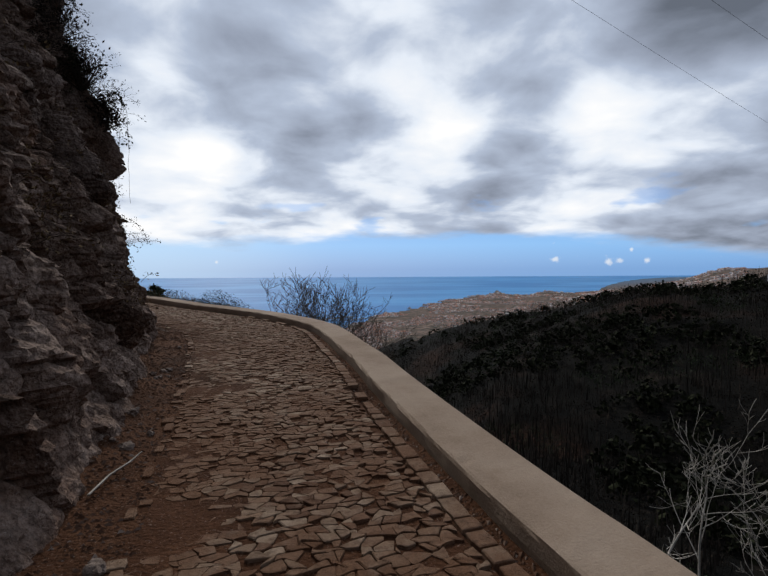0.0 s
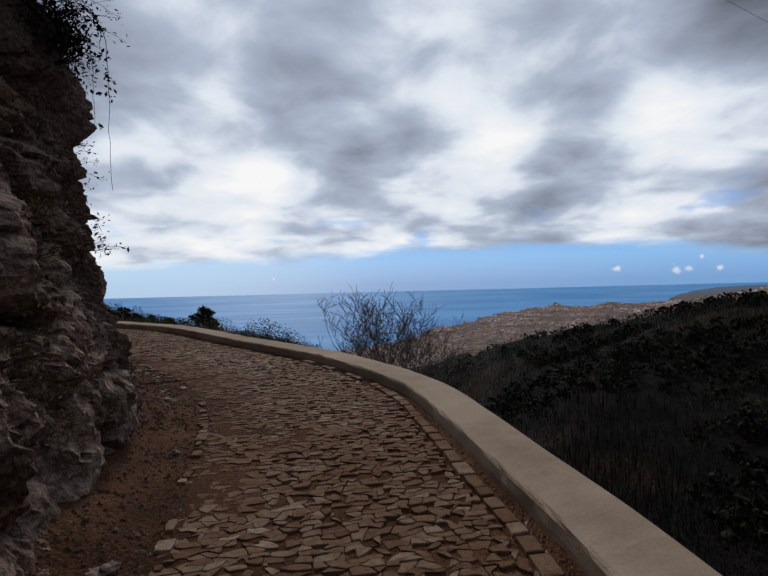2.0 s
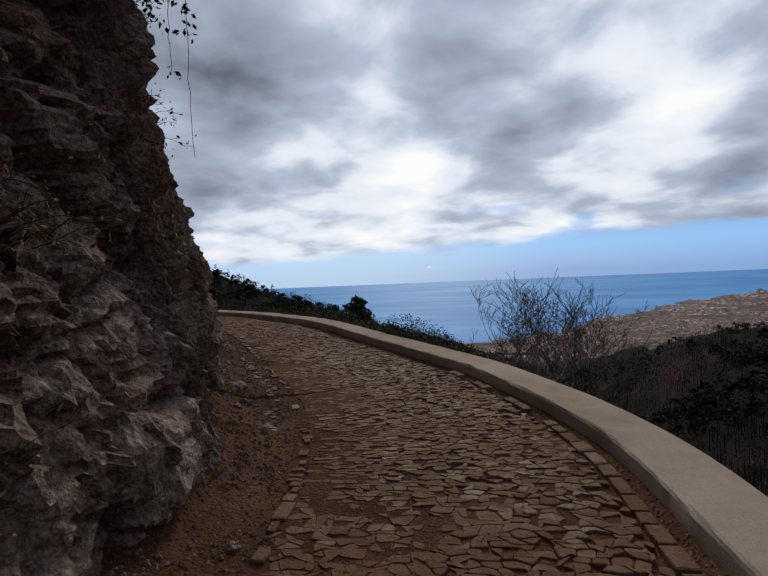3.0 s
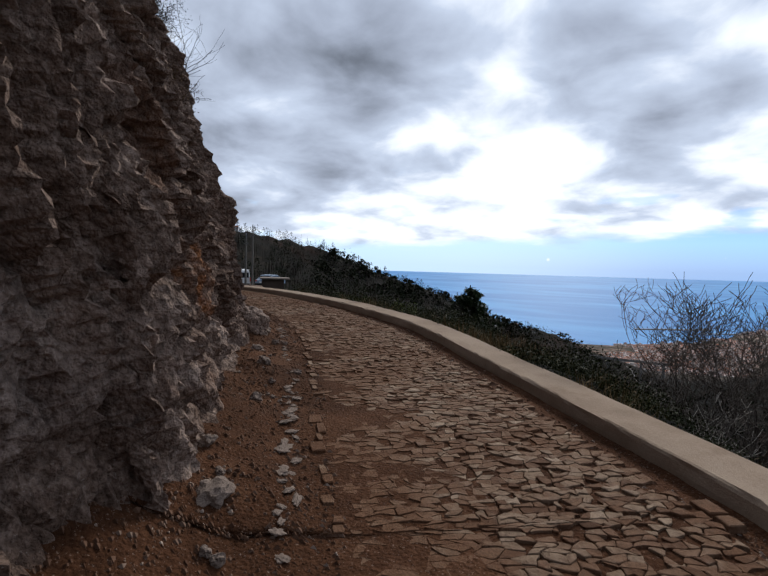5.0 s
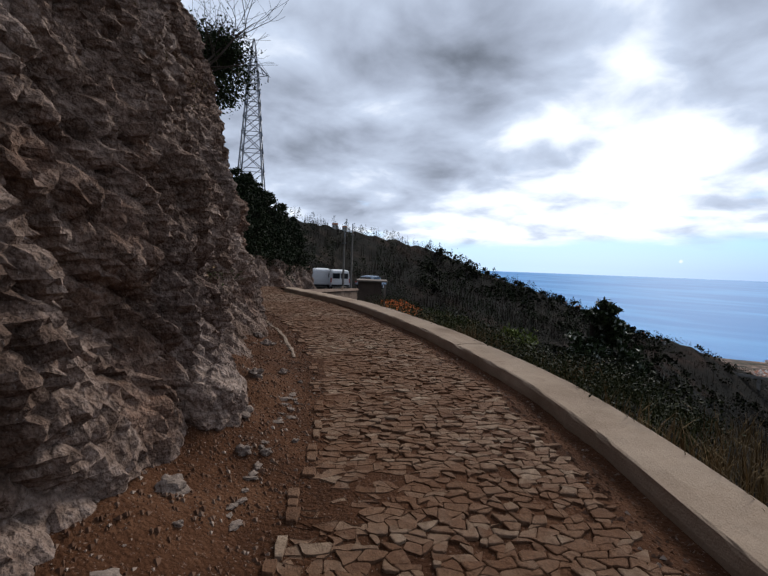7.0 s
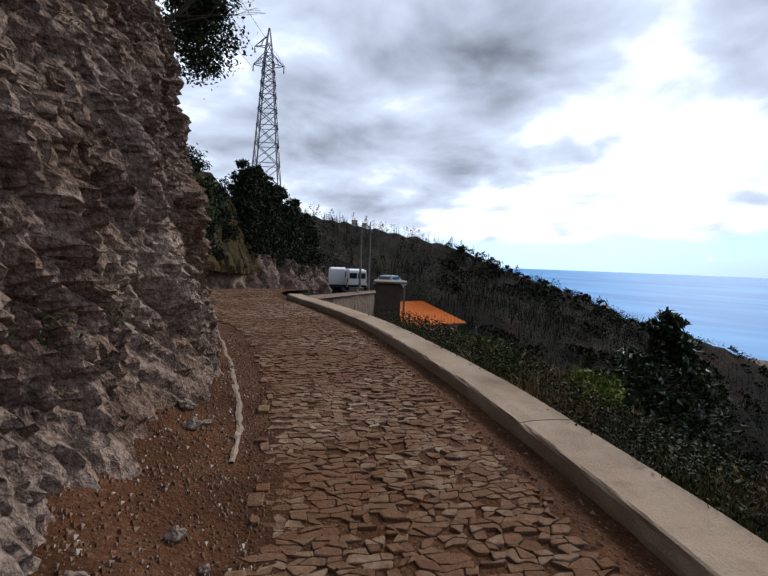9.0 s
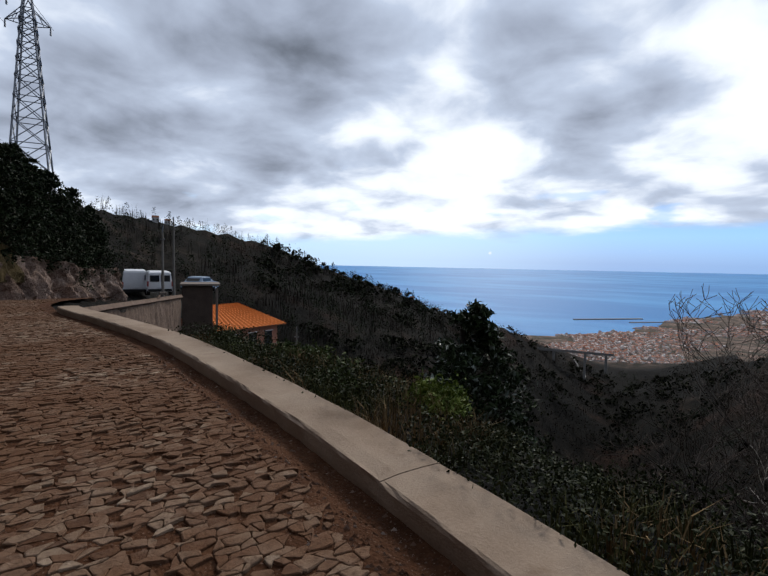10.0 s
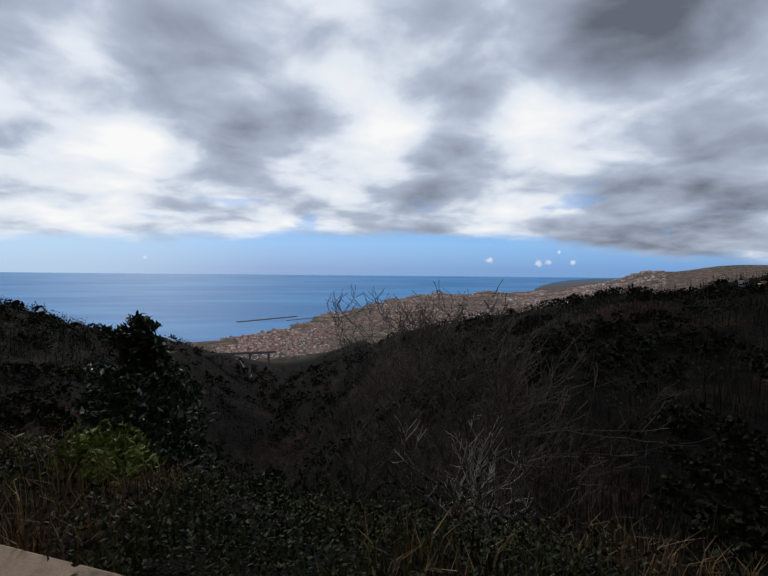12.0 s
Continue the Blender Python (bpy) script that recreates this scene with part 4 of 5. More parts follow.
vine(Vector((-4.66, 8.78, 4.0)), 5)
for k, (s, z, rx, rz, mat) in enumerate(((10.4, 4.3, 0.48, 0.5, SCRUB), (10.9, 4.6, 0.5, 0.5, LEAF_DARK), (11.3, 4.2, 0.42, 0.45, SCRUB), (10.7, 5.1, 0.5, 0.55, SCRUB), (11.5, 4.9, 0.5, 0.5, SCRUB), (11.0, 3.9, 0.38, 0.4, SCRUB), (9.7, 3.9, 0.42, 0.5, SCRUB), (10.3, 4.1, 0.45, 0.5, SCRUB), (9.0, 3.9, 0.4, 0.5, LEAF_DARK), (8.5, 3.7, 0.35, 0.45, SCRUB), (8.1, 4.3, 0.45, 0.6, SCRUB), (8.7, 5.1, 0.55, 0.7, SCRUB), (9.4, 5.3, 0.5, 0.6, LEAF_DARK), (10.1, 5.2, 0.5, 0.5, SCRUB), (8.3, 5.9, 0.6, 0.6, SCRUB), (9.2, 6.1, 0.6, 0.6, LEAF_DARK), (18.8, 5.7, 0.55, 0.6, LEAF_DARK), (19.8, 5.9, 0.6, 0.6, SCRUB), (17.6, 6.0, 0.5, 0.5, SCRUB))):
    p = cliff_point(S0 + s, z)
    shrub("cliff_shrub", p.x, p.y, p.z, rx, rz, mat, "dry twiggy shrub rooted on the cliff edge", 900, 0.028, 500 + k, "shrubs on the cliff edge", 60)

# tree leaning out over the road from the cliff top
root = Vector((-17.1, 14.4, 5.7))
over = empty("overhanging_tree", root.x, root.y, root.z)
segs, tips = [], []
rs = random.Random(23)
for d, L, r in (((-0.55, 0.75, 0.75), 2.0, 0.042), ((-0.2, 0.9, 0.55), 1.7, 0.034), ((0.2, 0.8, 1.0), 2.0, 0.036), ((-0.8, 0.4, 0.2), 1.5, 0.030)):
    branches(rs, Vector((0, -0.12, -0.38)), Vector(d).normalized(), L, r, 2, segs, 3, 0.24, 0.05, tips)
segs = [(p * 1.4, r0 * 1.3, q * 1.4, r1 * 1.3) for p, r0, q, r1 in segs]
tube_mesh("trunk", segs, DARK_WOOD, over, 6, 0.004)
hold = [t for t in tips if (t - Vector((-1.2, 1.1, 0.8))).length < 0.75]
crown_c = np.array([tuple(t) for t in hold] + [(-1.3, 1.2, 0.9), (-1.45, 1.45, 0.5), (-1.1, 1.0, 1.2), (-1.35, 1.25, 0.3), (-0.8, 0.8, 0.9), (-0.6, 0.5, 0.5)])
pts = 1.4 * (crown_c[rng.integers(0, len(crown_c), 9000)] + rng.normal(size=(9000, 3)) * 0.14)
leaf_mesh("crown", pts, 0.048 * rng.uniform(0.6, 1.4, 9000), LEAF_DARK, over, 0.5)
tagged(over, "dark leafy tree leaning out from the cliff top", "tree")

# ---------------------------------------------------------------- bank with conifers behind the rock wall
for k in range(6, 16):
    u = k / 15
    x = -27.6 - 12.6 * u + 0.5 * math.sin(k * 2.3)
    y = 18.6 + 12.4 * u + 0.5 * math.cos(k * 1.7)
    leafy_tree("conifer", x - 1.0, y - 0.9, 2.1 - 1.7 * u, 5.0 + 0.7 * math.sin(k * 2.1) - 1.4 * u, 1.25, 40 + k, LEAF_CONIFER, DARK_WOOD, "dense dark green conifer on the bank above the road", 5200, 0.085, 0.8, 0.0, "conifer", 0.02, "conifers on the bank")
for k, (x, y, z, h) in enumerate(((-36.5, 25.0, 1.4, 5.4), (-38.0, 26.6, 1.2, 5.2), (-39.6, 28.4, 1.0, 4.8), (-40.8, 30.0, 0.8, 4.2), (-35.0, 23.6, 1.6, 5.4), (-37.4, 24.8, 1.6, 5.8), (-39.4, 26.8, 1.2, 5.2), (-33.6, 22.4, 1.8, 5.2))):
    leafy_tree("conifer", x, y, z, h, 1.7, 140 + k, LEAF_CONIFER, DARK_WOOD, "dense dark green conifer on the bank above the road", 6500, 0.095, 0.65, 0.0, "conifer", 0.02, "conifers on the bank")
for k, (x, y, rx, rz, mat) in enumerate(((-19.0, 13.8, 1.1, 1.3, LEAF_BRIGHT), (-21.5, 14.6, 1.2, 1.0, LEAF_GREEN), (-23.5, 14.2, 1.3, 1.2, LEAF_GREEN), (-25.0, 15.0, 1.2, 1.0, SCRUB), (-21.0, 12.5, 1.4, 1.2, SCRUB), (-17.5, 12.6, 1.0, 1.0, LEAF_DARK), (-39.5, 28.8, 1.4, 1.9, LEAF_GREEN), (-37.0, 27.2, 1.2, 1.4, LEAF_DARK))):
    shrub("bank_shrub", x, y, ground_z(x, y), rx, rz, mat, "rounded leafy shrub on the bank", 2200, 0.06, 60 + k, "shrubs on the bank")

# grassy bank between the cliff and the conifers
BANK = plain("dry_grassy_bank", (0.050, 0.036, 0.016), 0.98, 0.7, 2.2, 0.12)
bank_a, bank_b, bank_h = Vector((-20.6, 14.9, 0)), Vector((-33.5, 23.6, 0)), [4.0, 4.4, 4.5, 4.4, 4.2, 3.4]
rough_wall("bank_slope", bank_a, bank_b, bank_h, 2.0, 1.0, 0.42, BANK, 0.35, "steep dry grassy bank above the rock wall", 5.7)
bank_side = Vector((-(bank_b - bank_a).y, (bank_b - bank_a).x, 0)).normalized()
rs = random.Random(41)
for k in range(34):
    u, h = 0.02 + 0.72 * (k / 33), rs.uniform(0.2, 4.3)
    rx = rs.uniform(0.6, 1.15)
    mat = rs.choice((LEAF_BRIGHT, LEAF_GREEN, LEAF_GREEN, SCRUB)) if u < 0.22 else rs.choice((LEAF_DARK, LEAF_DARK, SCRUB, LEAF_CONIFER, LEAF_GREEN))
    p = bank_a.lerp(bank_b, u) + bank_side * (h * 0.42)
    shrub("slope_shrub", p.x, p.y, 2.0 - u + h - 0.35, rx, rx * 0.8, mat, "leafy shrub growing on the steep bank", 1300, 0.06, 700 + k, "shrubs on the steep bank")

# ---------------------------------------------------------------- pylon and cables
STEEL = plain("galvanised_steel", (0.22, 0.23, 0.25), 0.5, 0.15, 3.0, 0.0, 0.7)


def beam(bm, a, b, t):
    d = (b - a).normalized()
    u = d.orthogonal().normalized() * t
    v = d.cross(u).normalized() * t
    ring = []
    for c in (a, b):
        ring.append([bm.verts.new(c + x * u + y * v) for x, y in ((-1, -1), (1, -1), (1, 1), (-1, 1))])
    for k in range(4):
        bm.faces.new((ring[0][k], ring[0][(k + 1) % 4], ring[1][(k + 1) % 4], ring[1][k]))
    bm.faces.new(ring[0][::-1])
    bm.faces.new(ring[1])


def pylon(x, y, z, h, turn):
    thing = empty("transmission_pylon", x, y, z, turn)

    def leg(u, k):
        r = (1.75 * (1 - u) + 0.36 * u) if u < 0.86 else 0.42 + (0.05 - 0.42) * (u - 0.86) / 0.14
        return Vector((r * (1 if k in (0, 3) else -1), r * (1 if k < 2 else -1), u * h))

    for k in range(4):
        bm = bmesh.new()
        beam(bm, leg(-0.12, k), leg(0.86, k), 0.06)
        beam(bm, leg(0.86, k), leg(1.0, k), 0.05)
        part("leg", bm, STEEL, thing)
    us = [0, 0.13, 0.25, 0.36, 0.46, 0.55, 0.63, 0.70, 0.76, 0.81, 0.86, 0.93]
    for i in range(len(us) - 1):
        for k in range(4):
            a, b = (k, (k + 1) % 4)
            for p, q in ((leg(us[i], a), leg(us[i + 1], b)), (leg(us[i], b), leg(us[i + 1], a)), (leg(us[i], a), leg(us[i], b))):
                bm = bmesh.new()
                beam(bm, p, q, 0.03)
                part("brace", bm, STEEL, thing)
    for u, sides, reach in ((0.80, (1, -1), 1.75), (0.90, (-1,), 1.6)):
        for sgn in sides:
            bm = bmesh.new()
            tip = Vector((sgn * reach, 0, u * h - 0.05))
            for k in ((0, 3) if sgn > 0 else (1, 2)):
                beam(bm, leg(u, k), tip, 0.035)
                beam(bm, leg(u + 0.06, k), tip, 0.03)
                beam(bm, leg(u, k).lerp(tip, 0.5), leg(u + 0.06, k).lerp(tip, 0.3), 0.02)
            part("crossarm", bm, STEEL, thing)
            bm = bmesh.new()
            bmesh.ops.create_cone(bm, cap_ends=True, segments=8, radius1=0.09, radius2=0.06, depth=0.7, matrix=Matrix.Translation(tip - Vector((0, 0, 0.4))))
            part("insulator", bm, STEEL, thing)
    return tagged(thing, "grey steel lattice transmission pylon on the hillside", "pylon")


pylon(-61.7, 35.2, 7.0, 20.7, 60)


def cable(a, b, sag, r=0.02):
    c = bpy.data.curves.new("overhead_cable", "CURVE")
    c.dimensions, c.bevel_depth, c.bevel_resolution = "3D", r, 1
    sp = c.splines.new("POLY")
    sp.points.add(24)
    for i, pt in enumerate(sp.points):
        u = i / 24
        p = Vector(a).lerp(Vector(b), u)
        pt.co = (p.x, p.y, p.z - sag * 4 * u * (1 - u), 1)
    c.materials.append(CABLE)
    return tagged(new("overhead_cable", c), "thin black overhead power cable", "cable", "overhead cables")


CABLE = plain("black_cable", (0.03, 0.03, 0.035), 0.6, 0.2)
cable((-62.3, 33.6, 23.0), (-28.0, -14.0, 40.0), 0.5, 0.02)
cable((-62.1, 33.8, 24.8), (-24.0, -12.0, 44.0), 0.5, 0.02)
cable((-60.9, 37.0, 23.4), (-18.0, -14.0, 42.0), 0.5, 0.02)
cable((-6.0, 29.7, 29.0), (110.0, 77.0, -3.0), 1.0, 0.011)
cable((12.0, 29.5, 23.3), (60.0, 53.2, 15.2), 0.3, 0.011)
cable((18.0, 27.5, 24.0), (50.0, 47.0, 20.2), 0.3, 0.010)

# ---------------------------------------------------------------- parked vehicles, poles, block, house
WHITE = plain("white_paint", (0.72, 0.72, 0.72), 0.35, 0.06, 2.0, 0.0)
BLUE = plain("blue_grey_paint", (0.16, 0.22, 0.30), 0.3, 0.1, 2.0, 0.0)
RUBBER = plain("black_rubber", (0.03, 0.03, 0.03), 0.85, 0.2)
RIM = plain("grey_rim", (0.35, 0.35, 0.36), 0.4, 0.1, 4, 0.0, 0.6)
PANE = plain("dark_glass", (0.02, 0.025, 0.03), 0.08, 0.1, 2.0, 0.0)
LAMP = plain("red_lens", (0.35, 0.03, 0.02), 0.3, 0.1)


def side_shape(points, half, bevel):
    """A body drawn from the side and given width, narrower towards the top."""
    bm = bmesh.new()
    tops = max(p[1] for p in points)
    rings = []
    for sgn in (-1, 1):
        rings.append([bm.verts.new((sgn * half * (1 - 0.14 * max(0, (z - 0.9) / (tops - 0.9 + 1e-6)) if z > 0.9 else 1), y, z)) for y, z in points])
    n = len(points)
    for k in range(n):
        bm.faces.new((rings[0][k], rings[0][(k + 1) % n], rings[1][(k + 1) % n], rings[1][k]))
    bm.faces.new(rings[0][::-1])
    bm.faces.new(rings[1])
    bmesh.ops.recalc_face_normals(bm, faces=list(bm.faces))
    bmesh.ops.bevel(bm, geom=list(bm.edges), offset=bevel, segments=2, affect="EDGES")
    return bm


def vehicle(name, x, y, z, turn, shape, half, paint, panes, label, wheels, lamps):
    thing = empty(name, x, y, z, turn)
    part("body", side_shape(shape, half, 0.06), paint, thing)
    for a, b in panes:
        part("window", box_bm(*a, *b, 0.02), PANE, thing)
    for yy in wheels:
        for sx in (-1, 1):
            bm = bmesh.new()
            bmesh.ops.create_cone(bm, cap_ends=True, segments=20, radius1=0.33, radius2=0.33, depth=0.22, matrix=Matrix.Translation((sx * (half - 0.10), yy, 0.33)) @ Matrix.Rotation(radians(90), 4, "Y"))
            bmesh.ops.bevel(bm, geom=[e for e in bm.edges if len(e.link_faces) == 2 and e.calc_face_angle() > 0.8], offset=0.03, segments=2, affect="EDGES")
            tyre = part("wheel", bm, RUBBER, thing)
            bm = bmesh.new()
            bmesh.ops.create_cone(bm, cap_ends=True, segments=16, radius1=0.2, radius2=0.17, depth=0.24, matrix=Matrix.Translation((sx * (half - 0.09), yy, 0.33)) @ Matrix.Rotation(radians(90), 4, "Y"))
            part("rim", bm, RIM, tyre)
    for a, b in lamps:
        part("tail_light", box_bm(*a, *b, 0.01), LAMP, thing)
    part("bumper", box_bm(-half + 0.05, -0.06, 0.35, half - 0.05, 0.06, 0.55, 0.03), RUBBER, thing)
    part("number_plate", box_bm(-0.26, -0.075, 0.62, 0.26, -0.03, 0.73, 0.005), WHITE, thing)
    return tagged(thing, label, "van" if name == "van" else "car", "parked vehicles")


VAN = [(0, 0.35), (0, 1.0), (0.08, 2.0), (0.3, 2.12), (3.2, 2.12), (3.7, 1.95), (4.3, 1.25), (5.1, 1.0), (5.2, 0.4)]
VAN_PANES = [((-0.72, -0.02, 1.25), (-0.06, 0.10, 1.8)), ((0.06, -0.02, 1.25), (0.72, 0.10, 1.8)), ((0.84, 3.0, 1.2), (0.92, 3.9, 1.7)), ((-0.92, 3.0, 1.2), (-0.84, 3.9, 1.7))]
VAN_LAMPS = [((-0.93, -0.03, 0.75), (-0.82, 0.05, 1.15)), ((0.82, -0.03, 0.75), (0.93, 0.05, 1.15))]
vehicle("van", -46.6, 36.4, -1.45, 60, VAN, 0.95, WHITE, VAN_PANES[2:], "white panel van parked beyond the road's end", (0.8, 4.2), VAN_LAMPS)
vehicle("van", -43.1, 36.4, -1.25, 62, [(y, z * 0.9) for y, z in VAN], 0.9, WHITE, [((a[0], a[1], a[2] * 0.9), (b[0], b[1], b[2] * 0.9)) for a, b in VAN_PANES], "smaller white van with dark rear windows", (0.8, 4.2), VAN_LAMPS)
CAR = [(0, 0.4), (0.02, 0.9), (0.5, 1.0), (1.1, 1.45), (2.4, 1.48), (3.1, 1.02), (4.1, 0.88), (4.2, 0.4)]
vehicle("car", -45.9, 41.0, -1.45, 25, CAR, 0.85, BLUE, [((-0.6, 0.62, 1.02), (0.6, 0.9, 1.36)), ((0.74, 1.1, 1.05), (0.82, 2.5, 1.36)), ((-0.82, 1.1, 1.05), (-0.74, 2.5, 1.36)), ((-0.6, 2.62, 1.05), (0.6, 2.85, 1.34))], "blue-grey hatchback car parked past the vans", (0.75, 3.4), [((-0.83, -0.02, 0.75), (-0.6, 0.05, 0.9)), ((0.6, -0.02, 0.75), (0.83, 0.05, 0.9))])

POLE = plain("weathered_pole", (0.20, 0.185, 0.165), 0.9, 0.3, 5)


def pole(x, y, z, h, label):
    thing = empty("utility_pole", x, y, z)
    bm = bmesh.new()
    bmesh.ops.create_cone(bm, cap_ends=True, segments=12, radius1=0.11, radius2=0.06, depth=h + 0.6, matrix=Matrix.Translation((0, 0, h / 2 - 0.3)))
    part("shaft", bm, POLE, thing)
    bm = bmesh.new()
    bmesh.ops.create_cone(bm, cap_ends=True, segments=10, radius1=0.03, radius2=0.05, depth=0.5, matrix=Matrix.Translation((0, 0, h + 0.2)))
    part("cap", bm, STEEL, thing)
    part("bracket", box_bm(-0.25, -0.03, h - 0.5, 0.25, 0.03, h - 0.42, 0.01), STEEL, thing)
    return tagged(thing, label, "pole", "utility poles")


pole(-40.9, 36.1, -1.3, 5.7, "tall thin grey utility pole by the parked vans")
pole(-38.0, 33.3, -1.3, 4.8, "shorter grey utility pole beside the low wall")
pole(-36.2, 44.6, -8.0, 3.6, "slim grey pole standing beside the house")

DARK_BLOCK = plain("dark_render", (0.085, 0.062, 0.05), 0.95, 0.3, 2.5, 0.01)
GREY_SLAB = plain("grey_slab", (0.20, 0.165, 0.14), 0.9, 0.2, 3.0, 0.006)


def local_box(parent, name, size, centre, mat, bevel=0.02, label=""):
    x, y, z = centre
    a, b, c = (k / 2 for k in size)
    return part(name, box_bm(x - a, y - b, z - c, x + a, y + b, z + c, bevel), mat, parent, label)


hut = empty("concrete_hut", -34.2, 33.2, -2.6, 53)
local_box(hut, "wall", (1.75, 1.9, 3.0), (0, 0, 1.25), DARK_BLOCK)
local_box(hut, "roof_slab", (2.3, 2.3, 0.12), (0.15, 0, 2.81), GREY_SLAB)
local_box(hut, "pillar", (0.14, 0.14, 2.6), (1.12, -0.85, 1.3), GREY_SLAB)
tagged(hut, "small dark rendered hut with a flat slab roof", "hut")
steps = empty("steep_steps", -34.9, 31.2, -2.6, 53)
for k in range(9):
    local_box(steps, "step", (0.42, 0.28, 0.16), (0, 0.14 * k, 0.1 + 0.26 * k), GREY_SLAB, 0.01)
tagged(steps, "narrow steep grey steps beside the hut", "steps")

WALL_BROWN = plain("brown_stone_wall", (0.15, 0.105, 0.08), 0.95, 0.4, 5.0, 0.03)
rough_wall("wall_low", Vector((-22.2, 20.6, 0)), Vector((-32.6, 30.9, 0)), [1.0, 1.15, 1.3, 1.5, 1.5], -0.65, -1.9, -0.02, WALL_BROWN, 0.07, "low brown rubble wall below the road's end", 8.1)
cap_a, cap_b = Vector((-22.2, 20.6, 0.40)), Vector((-32.6, 30.9, -0.38))
bm = bmesh.new()
beam(bm, cap_a, cap_b, 0.09)
me = bpy.data.meshes.new("wall_cap")
bm.to_mesh(me)
bm.free()
me.materials.append(WALL_BROWN)
tagged(new("wall_cap", me), "brown stone coping on the low wall", "coping", kind="structure")

ORANGE = plain("orange_tiles", (0.60, 0.16, 0.035), 0.75, 0.2, 3.0, 0.01)
FADED = plain("faded_brown_tiles", (0.27, 0.125, 0.08), 0.85, 0.25, 3.0, 0.01)
PINK = plain("pink_render", (0.36, 0.18, 0.125), 0.9, 0.15, 2.0)


def tiled_slope(name, a, b, c, d, mat, parent, label, rows=12, cols=16):
    """A roof slope of rounded tile courses between eave a-b and ridge d-c."""
    v, f = [], []
    for i in range(rows * 2 + 1):
        t = i / (rows * 2)
        l, r = a.lerp(d, t), b.lerp(c, t)
        for j in range(cols * 4 + 1):
            u = j / (cols * 4)
            p = l.lerp(r, u)
            v.append(p + Vector((0, 0, 0.035 * math.sin(u * cols * 2 * math.pi) + (0.03 if i % 2 else 0.0))))
    w = cols * 4 + 1
    for i in range(rows * 2):
        for j in range(w - 1):
            o = i * w + j
            f.append((o, o + 1, o + w + 1, o + w))
    ob = mesh_object(name, v, f, mat, parent)
    return tagged(ob, label)


house = empty("house", -40.5, 41.2, -8.55, 85)
local_box(house, "wall", (5.6, 5.2, 5.0), (0, 0, 2.5), PINK)
e0, e1, e2, e3 = Vector((-3.4, -3.1, 4.85)), Vector((3.4, -3.1, 4.85)), Vector((3.4, 3.1, 4.85)), Vector((-3.4, 3.1, 4.85))
r0, r1 = Vector((-2.6, 0, 6.55)), Vector((0.6, 0, 6.55))
tiled_slope("roof_slope", e0, e1, r1, r0, ORANGE, house, "bright orange tiled roof slope")
tiled_slope("roof_slope", e1, e2, r1, r1 + Vector((0.01, 0, 0)), ORANGE, house, "bright orange tiled roof slope")
tiled_slope("roof_slope", e2, e3, r0, r1, FADED, house, "faded brown tiled roof slope")
tiled_slope("roof_slope", e3, e0, r0, r0 - Vector((0.01, 0, 0)), FADED, house, "faded brown tiled roof slope")
local_box(house, "eaves", (6.7, 6.1, 0.1), (0, 0, 4.80), FADED)
for x in (-1.6, 0.2, 1.8):
    w = local_box(house, "window", (0.75, 0.12, 1.2), (x, -2.6, 3.7), PANE, 0.01, "dark window pane")
    local_box(w, "window_frame", (0.95, 0.08, 0.08), (x, -2.63, 4.34), WHITE, 0.01)
    local_box(w, "window_sill", (0.95, 0.16, 0.07), (x, -2.66, 3.06), GREY_SLAB, 0.01)
for y in (-1.3, 0.9):
    local_box(house, "window", (0.12, 0.9, 1.4), (2.8, y, 3.6), PANE, 0.01, "dark window pane")
local_box(house, "balcony", (4.8, 1.5, 0.14), (0.2, -3.3, 2.55), PINK)
for k in range(15):
    local_box(house, "baluster", (0.04, 0.04, 0.8), (-2.1 + k * 0.335, -4.0, 3.0), GREY_SLAB, 0.004)
local_box(house, "handrail", (4.8, 0.07, 0.06), (0.2, -4.0, 3.42), GREY_SLAB, 0.01)
tiled_slope("lower_roof", Vector((-2.4, -4.6, 1.65)), Vector((2.9, -4.6, 1.65)), Vector((2.9, -2.6, 2.4)), Vector((-2.4, -2.6, 2.4)), ORANGE, house, "lower orange tiled lean-to roof", 6, 12)
local_box(house, "chimney", (0.4, 0.4, 1.3), (2.6, -4.4, 2.1), GREY_SLAB, 0.02)
local_box(house, "terrace", (6.0, 2.4, 1.6), (0.2, -3.8, 0.5), GREY_SLAB)
tagged(house, "pink house with bright orange tiled roof on the slope", "house")

for k, (x, y, z, rx, rz, mat) in enumerate(((-31.0, 32.5, -3.6, 1.4, 1.2, LEAF_GREEN), (-29.6, 32.2, -4.0, 1.2, 1.0, LEAF_BRIGHT), (-27.6, 31.8, -4.0, 1.4, 1.2, LEAF_GREEN), (-25.6, 30.8, -4.0, 1.4, 1.1, LEAF_GREEN), (-23.4, 29.0, -3.8, 1.3, 1.1, LEAF_BRIGHT), (-21.0, 26.6, -3.0, 1.2, 1.0, LEAF_GREEN))):
    shrub("garden_shrub", x, y, min(z, ground_z(x, y) + 0.1) if k > 2 else z, rx, rz, mat, "leafy green shrub growing below the parapet", 2600, 0.08, 80 + k, "shrubs below the parapet", 30)

